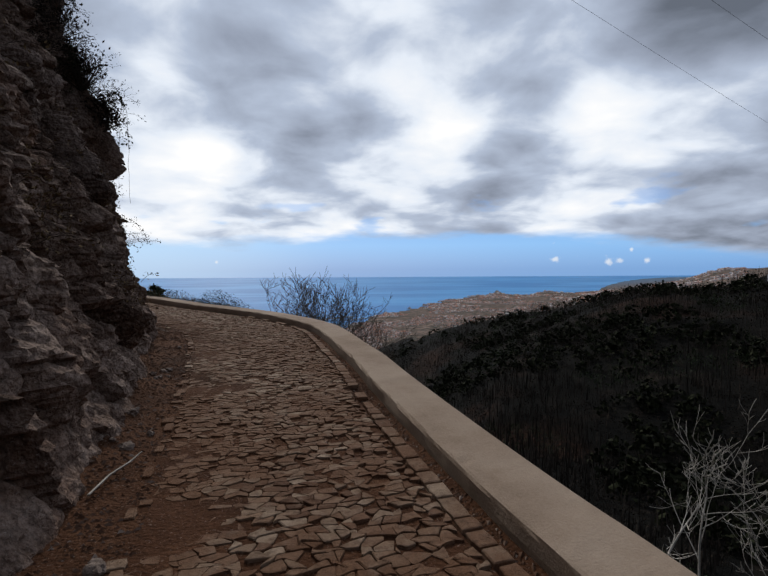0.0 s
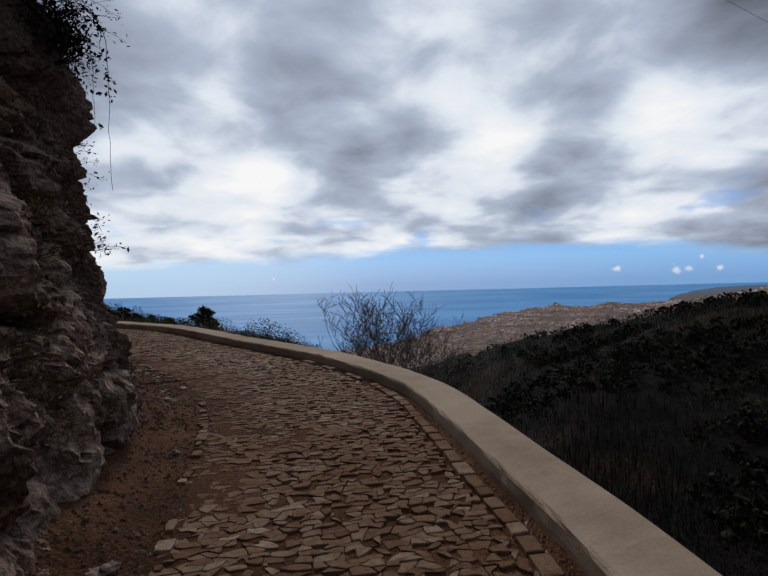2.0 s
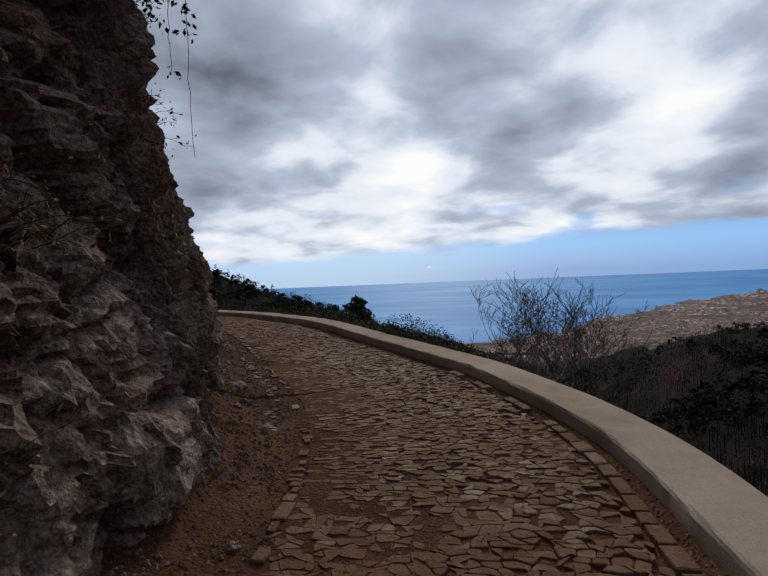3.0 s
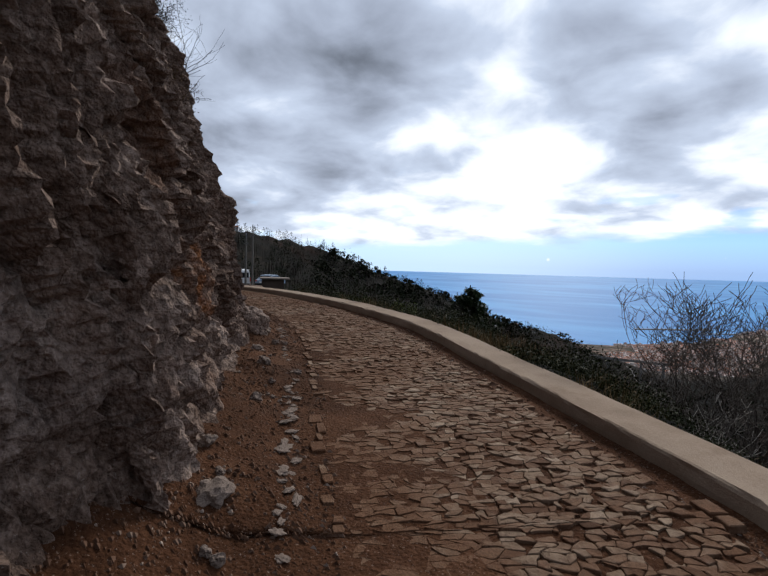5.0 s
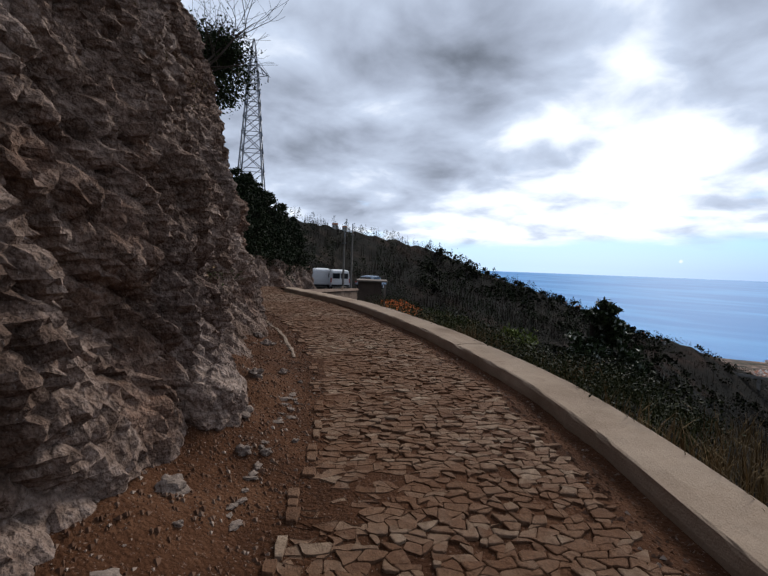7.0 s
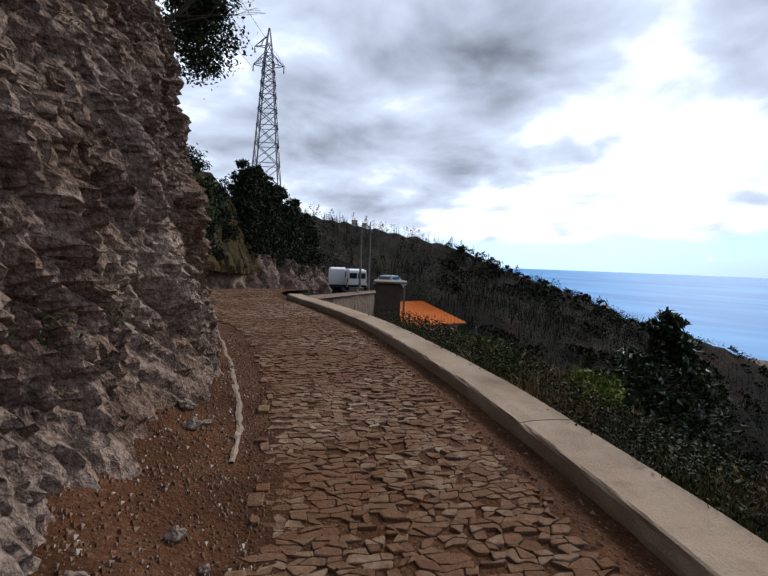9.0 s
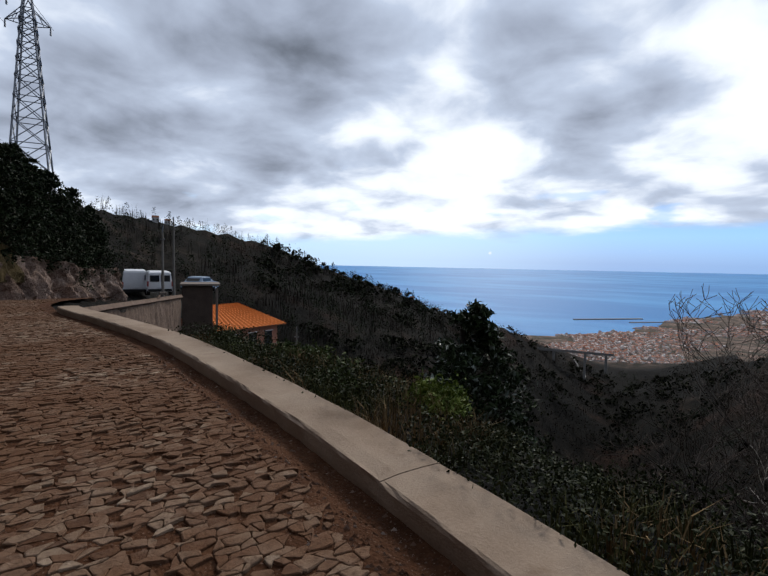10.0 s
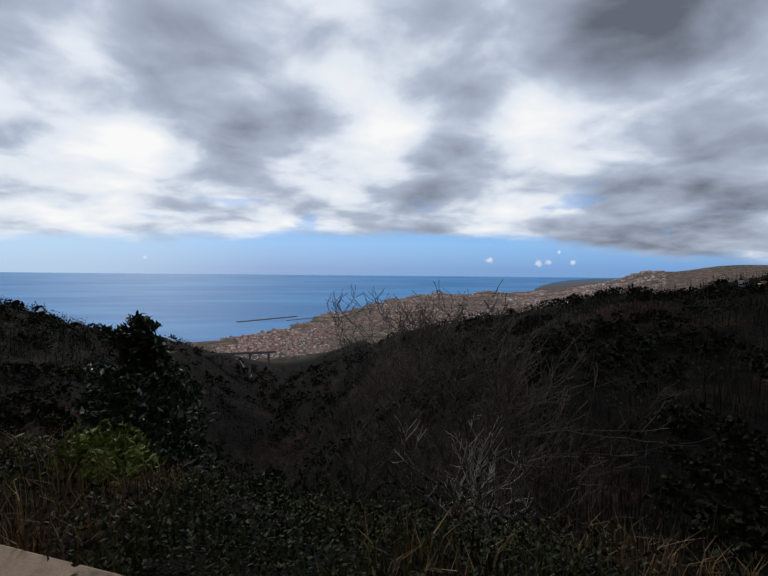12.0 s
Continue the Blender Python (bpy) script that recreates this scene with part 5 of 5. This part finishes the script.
rs = random.Random(19)
for k in range(16):
    u = 20.8 + 0.62 * k
    p = at(S0 + u, -rs.uniform(1.0, 2.6))
    r = rs.uniform(0.35, 0.6)
    shrub("verge_shrub", p.x, p.y, ground_z(p.x, p.y) - 0.08, r, r * 0.75, rs.choice((LEAF_GREEN, LEAF_GREEN, LEAF_BRIGHT)), "leafy green shrub growing just outside the parapet", 1500, 0.035, 860 + k, "shrubs along the parapet", 24)

# ---------------------------------------------------------------- trees beyond the parapet
euc_z = ground_z(-14.3, 29.6)
leafy_tree("eucalyptus_tree", -14.3, 29.6, euc_z, 0.38 - euc_z, 3.2, 91, LEAF_DARK, GREY_WOOD, "young eucalyptus with dark and silvery leaves on the slope", 15000, 0.12, 0.62, 0.16)
for k, (x, y, top, r, sv) in enumerate(((-16.2, 28.0, -3.3, 1.5, 0.45), (-15.0, 27.0, -4.2, 1.3, 0.4), (-12.4, 27.6, -3.9, 1.6, 0.2), (-10.6, 29.4, -4.4, 2.0, 0.0), (-18.6, 29.0, -3.8, 1.7, 0.1), (-9.0, 27.0, -4.8, 1.7, 0.0))):
    z = ground_z(x, y)
    leafy_tree("young_tree", x, y, z, max(top - z, 1.6), r, 390 + k, LEAF_DARK, GREY_WOOD, "bushy dark young tree growing below the parapet", 4200, 0.10, 0.45, sv, "tree", 0.05, "young trees on the slope")
for k, (x, y, top, st, sd) in enumerate(((-5.0, 32.4, 1.35, 1, 301), (-4.2, 32.8, 1.75, 2, 302), (-3.3, 32.4, 1.2, 1, 303), (-2.1, 33.0, 1.3, 2, 304))):
    z = ground_z(x, y)
    bare_tree("bare_tree", x, y, z, top - z, sd, SILVER_WOOD, "leafless grey-barked tree on the valley slope", st, 4, "leafless trees on the slope", 0.14, 0.10, 0.010, 0.17, 0.22)
rs = random.Random(313)
for k, (x, y, top) in enumerate(((-6.6, 27.2, -0.2), (-8.0, 27.6, -0.9), (-5.2, 25.4, -1.0), (-2.2, 26.5, -0.8), (-3.6, 24.4, -1.6), (-6.4, 24.4, -1.9), (-7.6, 29.8, -0.6), (-1.2, 30.2, -0.4), (-4.6, 28.6, -0.6))):
    z = ground_z(x, y)
    bare_tree("bare_sapling", x, y, z, max(1.5, top - z), 311 + k, SILVER_WOOD if k % 3 == 0 else GREY_WOOD, "thin leafless grey sapling on the slope", 1 + k % 2, 3, "leafless saplings on the slope", 0.075, 0.35, 0.009, 0.24, 0.06)
for k, (x, y, top, sd, sp, st) in enumerate(((13.5, 20.0, -3.5, 321, 0.25, 1), (16.2, 18.8, -5.4, 322, 0.6, 2), (11.2, 18.6, -6.0, 323, 0.6, 1), (14.8, 17.2, -6.6, 325, 0.8, 2), (-4.3, 28.2, -2.3, 324, 0.9, 2), (-2.7, 28.8, -2.9, 326, 0.9, 1))):
    z = ground_z(x, y)
    bare_tree("dead_tree", x, y, z, max(1.2, top - z), sd, PALE_WOOD, "bleached white dead tree with forked branches", st, 3, "bleached dead trees", 0.055, sp, 0.009, 0.20, 0.08)

# ---------------------------------------------------------------- grass and bushes right behind the parapet
bases, hts, dbase, dh = [], [], [], []
lp, ls = [], []
rs = random.Random(77)
for k in range(34000):
    s = S0 + rs.uniform(9.0, 32)
    d = 0.5 + rs.random() ** 1.5 * 5.5
    p = at(s, -d)
    z = ground_z(p.x, p.y)
    patch = noise.noise(Vector((p.x * 0.7, p.y * 0.7, 4)))
    if patch > 0.02:
        dbase.append((p.x, p.y, z - 0.02))
        dh.append(rs.uniform(0.15, 0.5))
    elif patch > -0.2:
        bases.append((p.x, p.y, z - 0.02))
        hts.append(rs.uniform(0.12, 0.38))
    if patch < 0.05:
        hgt = 0.5 * (0.5 + noise.noise(Vector((p.x * 0.5, p.y * 0.5, 9))))
        for _ in range(4):
            lp.append((p.x + rs.uniform(-0.12, 0.12), p.y + rs.uniform(-0.12, 0.12), z + rs.uniform(0.0, 0.10 + max(0, hgt))))
            ls.append(rs.uniform(0.010, 0.024))
tagged(blade_mesh("dry_grass", dbase, dh, DRY, None, 0.005, 0.9), "dry straw-coloured grass behind the parapet", "grass", kind="stuff")
tagged(blade_mesh("green_grass", bases, hts, GRASS, None, 0.006, 0.8), "olive green grass behind the parapet", "grass", kind="stuff")
tagged(leaf_mesh("ground_cover", lp, ls, COVER, None, 0.55), "low leafy ground cover behind the parapet", "ground cover", kind="stuff")

# ---------------------------------------------------------------- scrub on the valley sides
lp, ls, tp, th, cp, cs2 = [], [], [], [], [], []
rs = random.Random(5)
for k in range(30000):
    az = rs.uniform(-58, 76)
    r = 7 * (44 ** (rs.random() ** 0.75))
    a = radians(az)
    x, y = EYE.x - r * math.sin(a), EYE.y + r * math.cos(a)
    s, d = s_of(x, y)
    if d > -3.0:
        continue
    z = ground_z(x, y)
    n = noise.noise(Vector((x * 0.05, y * 0.05, 2)))
    sz = min(0.30 + r * 0.010, 2.2) * rs.uniform(0.6, 1.3)
    if n + rs.uniform(-0.3, 0.3) > 0.0:
        for _ in range(14):
            lp.append((x + rs.gauss(0, sz * 0.5), y + rs.gauss(0, sz * 0.5), z + abs(rs.gauss(0, sz * 0.45))))
            ls.append(sz * rs.uniform(0.07, 0.17))
    elif n > -0.35:
        for _ in range(9):
            tp.append((x + rs.gauss(0, sz * 0.6), y + rs.gauss(0, sz * 0.6), z - 0.05))
            th.append(sz * rs.uniform(0.6, 1.5))
    else:
        for _ in range(14):
            cp.append((x + rs.gauss(0, sz * 0.45), y + rs.gauss(0, sz * 0.45), z + abs(rs.gauss(0, sz * 0.5))))
            cs2.append(sz * rs.uniform(0.07, 0.17))
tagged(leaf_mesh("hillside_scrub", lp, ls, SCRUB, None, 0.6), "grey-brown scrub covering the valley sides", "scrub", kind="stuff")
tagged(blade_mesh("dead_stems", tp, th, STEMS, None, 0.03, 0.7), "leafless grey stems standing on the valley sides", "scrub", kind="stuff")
tagged(leaf_mesh("green_scrub", cp, cs2, LEAF_DARK, None, 0.6), "dark green bushes on the valley sides", "scrub", kind="stuff")

# rounded dark crowns and stands of pale bare trunks on the slopes
lp, ls, tp, th = [], [], [], []
for k in range(5200):
    az = rs.uniform(-60, 74)
    far_r = float(np.interp(az, AZ, R1))
    r = rs.uniform(34, far_r * 1.0)
    a = radians(az)
    x, y = EYE.x - r * math.sin(a), EYE.y + r * math.cos(a)
    if s_of(x, y)[1] > -12:
        continue
    z = ground_z(x, y)
    n = noise.fractal(Vector((x * 0.03, y * 0.03, 8)), 0.8, 2, 3)
    if n > -0.05:
        c = rs.uniform(0.9, 2.4) * (0.7 + 0.3 * r / 150)
        for _ in range(26):
            e, t = rs.uniform(0.0, 1.5), rs.uniform(0, 6.28)
            q = c * rs.uniform(0.75, 1.05)
            lp.append((x + q * math.cos(t) * math.cos(e), y + q * math.sin(t) * math.cos(e), z + q * 1.1 * math.sin(e)))
            ls.append(c * rs.uniform(0.16, 0.34))
    elif n < -0.22:
        for _ in range(6):
            tp.append((x + rs.gauss(0, 2.0), y + rs.gauss(0, 2.0), z - 0.1))
            th.append(rs.uniform(1.5, 4.0))
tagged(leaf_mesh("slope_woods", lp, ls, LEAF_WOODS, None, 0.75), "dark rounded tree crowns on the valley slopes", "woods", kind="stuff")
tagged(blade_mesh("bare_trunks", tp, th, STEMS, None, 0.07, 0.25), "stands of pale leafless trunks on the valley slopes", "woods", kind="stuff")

# trees along the ridges
lp, ls, tp, th = [], [], [], []
for k in range(1500):
    left = rs.random() < 0.72
    az = rs.uniform(20, 68) if left else rs.uniform(-52, -10)
    r = float(np.interp(az, AZ, R1)) * rs.uniform(0.55, 1.03)
    a = radians(az)
    x, y = EYE.x - r * math.sin(a), EYE.y + r * math.cos(a)
    z = ground_z(x, y)
    h = rs.uniform(1.6, 4.2)
    if rs.random() < (0.75 if left else 0.45):
        for _ in range(60):
            u = rs.random()
            q = h * 0.22 * (1 - u) + 0.1
            lp.append((x + rs.gauss(0, q), y + rs.gauss(0, q), z + u * h))
            ls.append(h * rs.uniform(0.03, 0.065))
    else:
        for _ in range(7):
            tp.append((x + rs.gauss(0, 0.4), y + rs.gauss(0, 0.4), z))
            th.append(h * rs.uniform(0.7, 1.2))
tagged(leaf_mesh("ridge_woods", lp, ls, LEAF_CONIFER, None, 0.6), "dark conifer woods along the ridges", "woods", kind="stuff")
tagged(blade_mesh("bare_woods", tp, th, GREY_WOOD, None, 0.06, 0.25), "bare grey trees along the ridges", "woods", kind="stuff")

# ---------------------------------------------------------------- town, bridge, harbour wall
TOWN_WALL = leafy("town_walls", (0.36, 0.31, 0.28), (0.86, 0.80, 0.76), 0.9)
TOWN_ROOF = leafy("town_roofs", (0.22, 0.085, 0.050), (0.52, 0.24, 0.15), 0.9)
tv, tf, ti = [], [], []
for k in range(14000):
    az = rs.uniform(-38, 20)
    e2 = float(np.interp(az, AZ, EL2))
    land = -77.0 / math.tan(radians(min(e2, -2.6)))
    r = rs.uniform(380, land * 0.985)
    a = radians(az)
    x, y = EYE.x - r * math.sin(a), EYE.y + r * math.cos(a)
    if noise.noise(Vector((x * 0.012, y * 0.012, 6))) < -0.12:
        continue
    z = far_ground(x, y)
    w, d, h = rs.uniform(0.7, 2.0) * r / 700, rs.uniform(0.7, 2.0) * r / 700, rs.uniform(0.5, 1.3) * (r / 700) ** 0.5
    if rs.random() < 0.05:
        h *= 2.2
    t = rs.uniform(0, 3.1)
    c, s = math.cos(t), math.sin(t)
    o = len(tv)
    for zz in (z - 1.5, z + h):
        for px, py in ((-w, -d), (w, -d), (w, d), (-w, d)):
            tv.append((x + px * c - py * s, y + px * s + py * c, zz))
    tv.append((x - w * 0.4 * c, y - w * 0.4 * s, z + h * 1.45))
    tv.append((x + w * 0.4 * c, y + w * 0.4 * s, z + h * 1.45))
    tf += [(o, o + 1, o + 5, o + 4), (o + 1, o + 2, o + 6, o + 5), (o + 2, o + 3, o + 7, o + 6), (o + 3, o, o + 4, o + 7),
           (o + 4, o + 5, o + 9, o + 8), (o + 6, o + 7, o + 8, o + 9), (o + 5, o + 6, o + 9), (o + 7, o + 4, o + 8)]
    roof = 1 if rs.random() < 0.72 else 0
    ti += [0, 0, 0, 0, roof, roof, roof, roof]
town = mesh_object("town_houses", tv, tf, TOWN_WALL)
town.data.materials.append(TOWN_ROOF)
town.data.polygons.foreach_set("material_index", ti)
tagged(town, "pale houses with terracotta roofs spread over the coastal town", "town", kind="stuff")

CONCRETE = plain("grey_concrete", (0.26, 0.25, 0.235), 0.9, 0.2, 0.4)
bridge = empty("road_bridge", -52.8, 274.0, -44.0, 9.0)
local_box(bridge, "deck", (37, 2.4, 0.9), (0, 0, 0), CONCRETE, 0.1)
local_box(bridge, "parapet", (37, 0.2, 0.4), (0, -1.1, 0.65), CONCRETE, 0.05)
for x, h in ((-10, 14), (5.2, 18), (15, 9)):
    local_box(bridge, "pier", (1.2, 1.8, h), (x, 0, -h / 2 - 0.5), CONCRETE, 0.1)
tagged(bridge, "grey concrete road bridge on tall piers across the valley", "bridge")
TRACK = plain("pale_track", (0.36, 0.34, 0.31), 0.95, 0.15, 0.5)
v, f = [], []
for i in range(30):
    u = i / 29
    x, y = -56 + 9 * math.sin(u * 6.0) * (1 - 0.4 * u), 300 - 40 + 75 * u
    z = far_ground(x, y) + 0.7
    v += [(x - 0.45, y, z), (x + 0.45, y, z)]
    if i:
        f.append((2 * i - 2, 2 * i - 1, 2 * i + 1, 2 * i))
tagged(mesh_object("valley_road", v, f, TRACK), "pale winding road on the valley floor", "road", kind="structure")
mole = empty("harbour_wall", -89, 734, -74.6, 44.5)
local_box(mole, "breakwater", (108, 5.0, 1.8), (0, 0, 0), CONCRETE, 0.3)
local_box(mole, "quay", (56, 4.0, 1.2), (34, -34, -0.1), CONCRETE, 0.3)
tagged(mole, "long grey breakwater reaching into the sea", "breakwater")


def block(x, y, z, turn, w, d, storeys, cols, label):
    thing = empty("apartment_block", x, y, z, turn)
    h = storeys * 1.75
    local_box(thing, "wall", (w, d, h + 3), (0, 0, h / 2 - 1.5), WHITE_WALL, 0.05)
    local_box(thing, "roof", (w + 0.5, d + 0.5, 0.3), (0, 0, h + 0.15), CONCRETE, 0.05)
    for i in range(storeys):
        local_box(thing, "balcony", (w + 0.2, 0.9, 0.18), (0, -d / 2 - 0.3, i * 1.75 + 0.1), CONCRETE, 0.03)
        for j in range(cols):
            local_box(thing, "window", (w / cols * 0.6, 0.12, 0.95), (-w / 2 + (j + 0.5) * w / cols, -d / 2, i * 1.75 + 1.0), PANE, 0.02)
    return tagged(thing, label, "apartment building", "blocks on the ridge")


WHITE_WALL = plain("white_render", (0.50, 0.49, 0.47), 0.9, 0.12, 0.4)
block(60.5, 213.5, -27.5, -16, 11.0, 7, 5, 7, "white terraced apartment block on the ridge")
block(72.0, 211.0, -25.5, -19, 11.0, 6, 3, 6, "lower white apartment block on the ridge")


def cottage(x, y, z, turn, w):
    thing = empty("hillside_cottage", x, y, z, turn)
    local_box(thing, "wall", (w, w * 0.7, w * 0.9), (0, 0, w * 0.25), WHITE_WALL, 0.03)
    tiled_slope("roof_slope", Vector((-w * 0.55, -w * 0.42, w * 0.68)), Vector((w * 0.55, -w * 0.42, w * 0.68)), Vector((w * 0.5, 0, w * 1.0)), Vector((-w * 0.5, 0, w * 1.0)), FADED, thing, "faded tiled roof slope", 4, 6)
    tiled_slope("roof_slope", Vector((w * 0.55, w * 0.42, w * 0.68)), Vector((-w * 0.55, w * 0.42, w * 0.68)), Vector((-w * 0.5, 0, w * 1.0)), Vector((w * 0.5, 0, w * 1.0)), FADED, thing, "faded tiled roof slope", 4, 6)
    for k in (-0.25, 0.25):
        local_box(thing, "window", (w * 0.18, 0.1, w * 0.25), (w * k, -w * 0.35, w * 0.35), PANE, 0.01)
    return tagged(thing, "small white cottage with faded tiled roof on the ridge", "cottage", "cottages on the ridges")


for az, k, w, turn in ((-34.0, 0.97, 2.4, 10), (-44.0, 0.95, 2.4, 20), (-45.5, 0.90, 2.2, -10), (57.5, 0.97, 1.7, 60), (56.3, 0.98, 1.5, 50), (25.5, 0.98, 1.6, 30), (28.5, 0.97, 1.8, 10), (30.0, 0.97, 1.6, 40), (22.0, 0.97, 1.8, 20), (20.0, 0.96, 1.6, 0)):
    r = float(np.interp(az, AZ, R1)) * k
    x, y = EYE.x - r * math.sin(radians(az)), EYE.y + r * math.cos(radians(az))
    cottage(x, y, ground_z(x, y), turn, w)

# ---------------------------------------------------------------- cobbles
rs = random.Random(3)
PITCH = 0.058


def cobble(corners, z_top):
    """A worn stone: its outline on the bed, a rounded shoulder and a slightly domed face."""
    n = len(corners)
    cx = sum((c for c in corners), Vector((0, 0, 0))) / n
    v = [c - Vector((0, 0, 0.03)) for c in corners]
    v += [cx + (c - cx) * 0.97 + Vector((0, 0, z_top * 0.6)) for c in corners]
    v += [cx + (c - cx) * 0.86 + Vector((0, 0, z_top * rs.uniform(0.85, 1.1))) for c in corners]
    f = []
    for k in range(n):
        j = (k + 1) % n
        f += [(k, j, n + j, n + k), (n + k, n + j, 2 * n + j, 2 * n + k)]
    f.append(tuple(range(2 * n, 3 * n)))
    return v, f


rows = int((S_END + 9 - (S0 - 4.5)) / PITCH)
jit = {}


def corner(i, j, half):
    """A shared corner of the jittered bond: row line i, place j along it."""
    key = (i, j)
    if key not in jit:
        jit[key] = (rs.uniform(-0.028, 0.028), rs.uniform(-0.040, 0.040))
    return jit[key]


CELL = 0.108
rest_v, rest_f, singles = [], [], 0
for i in range(rows):
    s_mid = S0 - 4.5 + (i + 0.5) * PITCH
    ws = stone_w(s_mid)
    off = 0.5 * CELL * (i % 2)
    for j in range(-1, int(ws / CELL) + 1):
        # six corners of a brick-bond cell, in half-cell steps along the two row lines
        h = 2 * j + (i % 2)
        pts = [(i, h), (i, h + 1), (i, h + 2), (i + 1, h + 2), (i + 1, h + 1), (i + 1, h)]
        sw = []
        for a, b in pts:
            ds, dw = corner(a, b, 0)
            sw.append((S0 - 4.5 + a * PITCH + ds, 0.24 + b * CELL / 2 + dw))
        wc = sum(p[1] for p in sw) / 6
        verge = float(np.interp(s_mid - S0, [0, 8, 12, 16, 22, 30], [0.27, 0.27, 0.29, 0.34, 0.33, 0.30]))
        if wc < verge + rs.uniform(-0.05, 0.05) * (verge > 0.3) or wc > ws - 0.05 or rs.random() < 0.025:
            continue
        sc = sum(p[0] for p in sw) / 6
        gap = rs.uniform(0.90, 1.0)
        sw = [(sc + (a - sc) * gap, max(0.25, wc + (b - wc) * (gap + 0.02))) for a, b in sw]
        if rs.random() < 0.35:
            k = rs.choice((0, 1))
            sw = ([sw[0], sw[1], sw[4], sw[5]], [sw[1], sw[2], sw[3], sw[4]])[k]
            sc, wc = sum(a for a, b in sw) / 4, sum(b for a, b in sw) / 4
            sw = [(sc + (a - sc) * 0.98, wc + (b - wc) * 1.12) for a, b in sw]
        cut = []
        for k in range(len(sw)):
            p, q, n = sw[k - 1], sw[k], sw[(k + 1) % len(sw)]
            t = rs.uniform(0.08, 0.22)
            cut += [(q[0] + (p[0] - q[0]) * t, q[1] + (p[1] - q[1]) * t), (q[0] + (n[0] - q[0]) * t, q[1] + (n[1] - q[1]) * t)]
        corners = [at(a, b) for a, b in cut]
        left = (wc / ws)
        u = s_mid - S0
        soil = noise.fractal(Vector((corners[0].x * 0.9, corners[0].y * 0.9, 7)), 0.8, 2, 3)
        cover_l = float(np.interp(u, [0, 6, 9, 12, 16, 20], [0.60, 0.64, 0.52, 0.50, 0.66, 0.85]))
        sunk = 0.010 * max(0, soil) + 0.040 * max(0, left - cover_l + 0.20 * soil)
        v, f = cobble(corners[::-1], rs.uniform(0.004, 0.014) - sunk)
        if rs.random() < 0.5:
            tilt = rs.uniform(-0.05, 0.05)
            v = [p + Vector((0, 0, tilt * (p.x - corners[0].x))) for p in v]
        if S0 + 0.2 < s_mid < S0 + 2.4 and singles < 300:
            c = corners[0]
            ob = mesh_object("cobblestone", [p - c for p in v], f, STONE, road)
            ob.location = c
            singles += 1
        else:
            o = len(rest_v)
            rest_v += v
            rest_f += [tuple(o + k for k in q) for q in f]
# lengthwise edge courses on both sides
for side in (0, 1):
    s = S0 - 4.5
    while s < S_END + 3:
        L = rs.uniform(0.13, 0.26) if side == 0 else rs.uniform(0.08, 0.19)
        w0 = 0.185 if side == 0 else stone_w(s) + 0.01
        if (side == 1 and rs.random() < 0.45) or (side == 0 and (s - S0 > 11 or rs.random() < 0.12)):
            s += L
            continue
        hw = rs.uniform(0.04, 0.062) if side == 0 else rs.uniform(0.02, 0.05)
        w0 += rs.uniform(-0.03, 0.03) * side
        q = [(s + 0.008, w0 - hw), (s + L * 0.5, w0 - hw - 0.006), (s + L - 0.008, w0 - hw + rs.uniform(-0.01, 0.01)), (s + L - 0.01, w0 + hw), (s + L * 0.5, w0 + hw + 0.004), (s + 0.01, w0 + hw + rs.uniform(-0.01, 0.01))]
        v, f = cobble([at(a, b) for a, b in q][::-1], rs.uniform(0.008, 0.018))
        o = len(rest_v)
        rest_v += v
        rest_f += [tuple(o + k for k in t) for t in f]
        s += L
tagged(mesh_object("cobbles", rest_v, rest_f, STONE_REST, road), "worn brown cobbles set in red soil", kind="stuff")
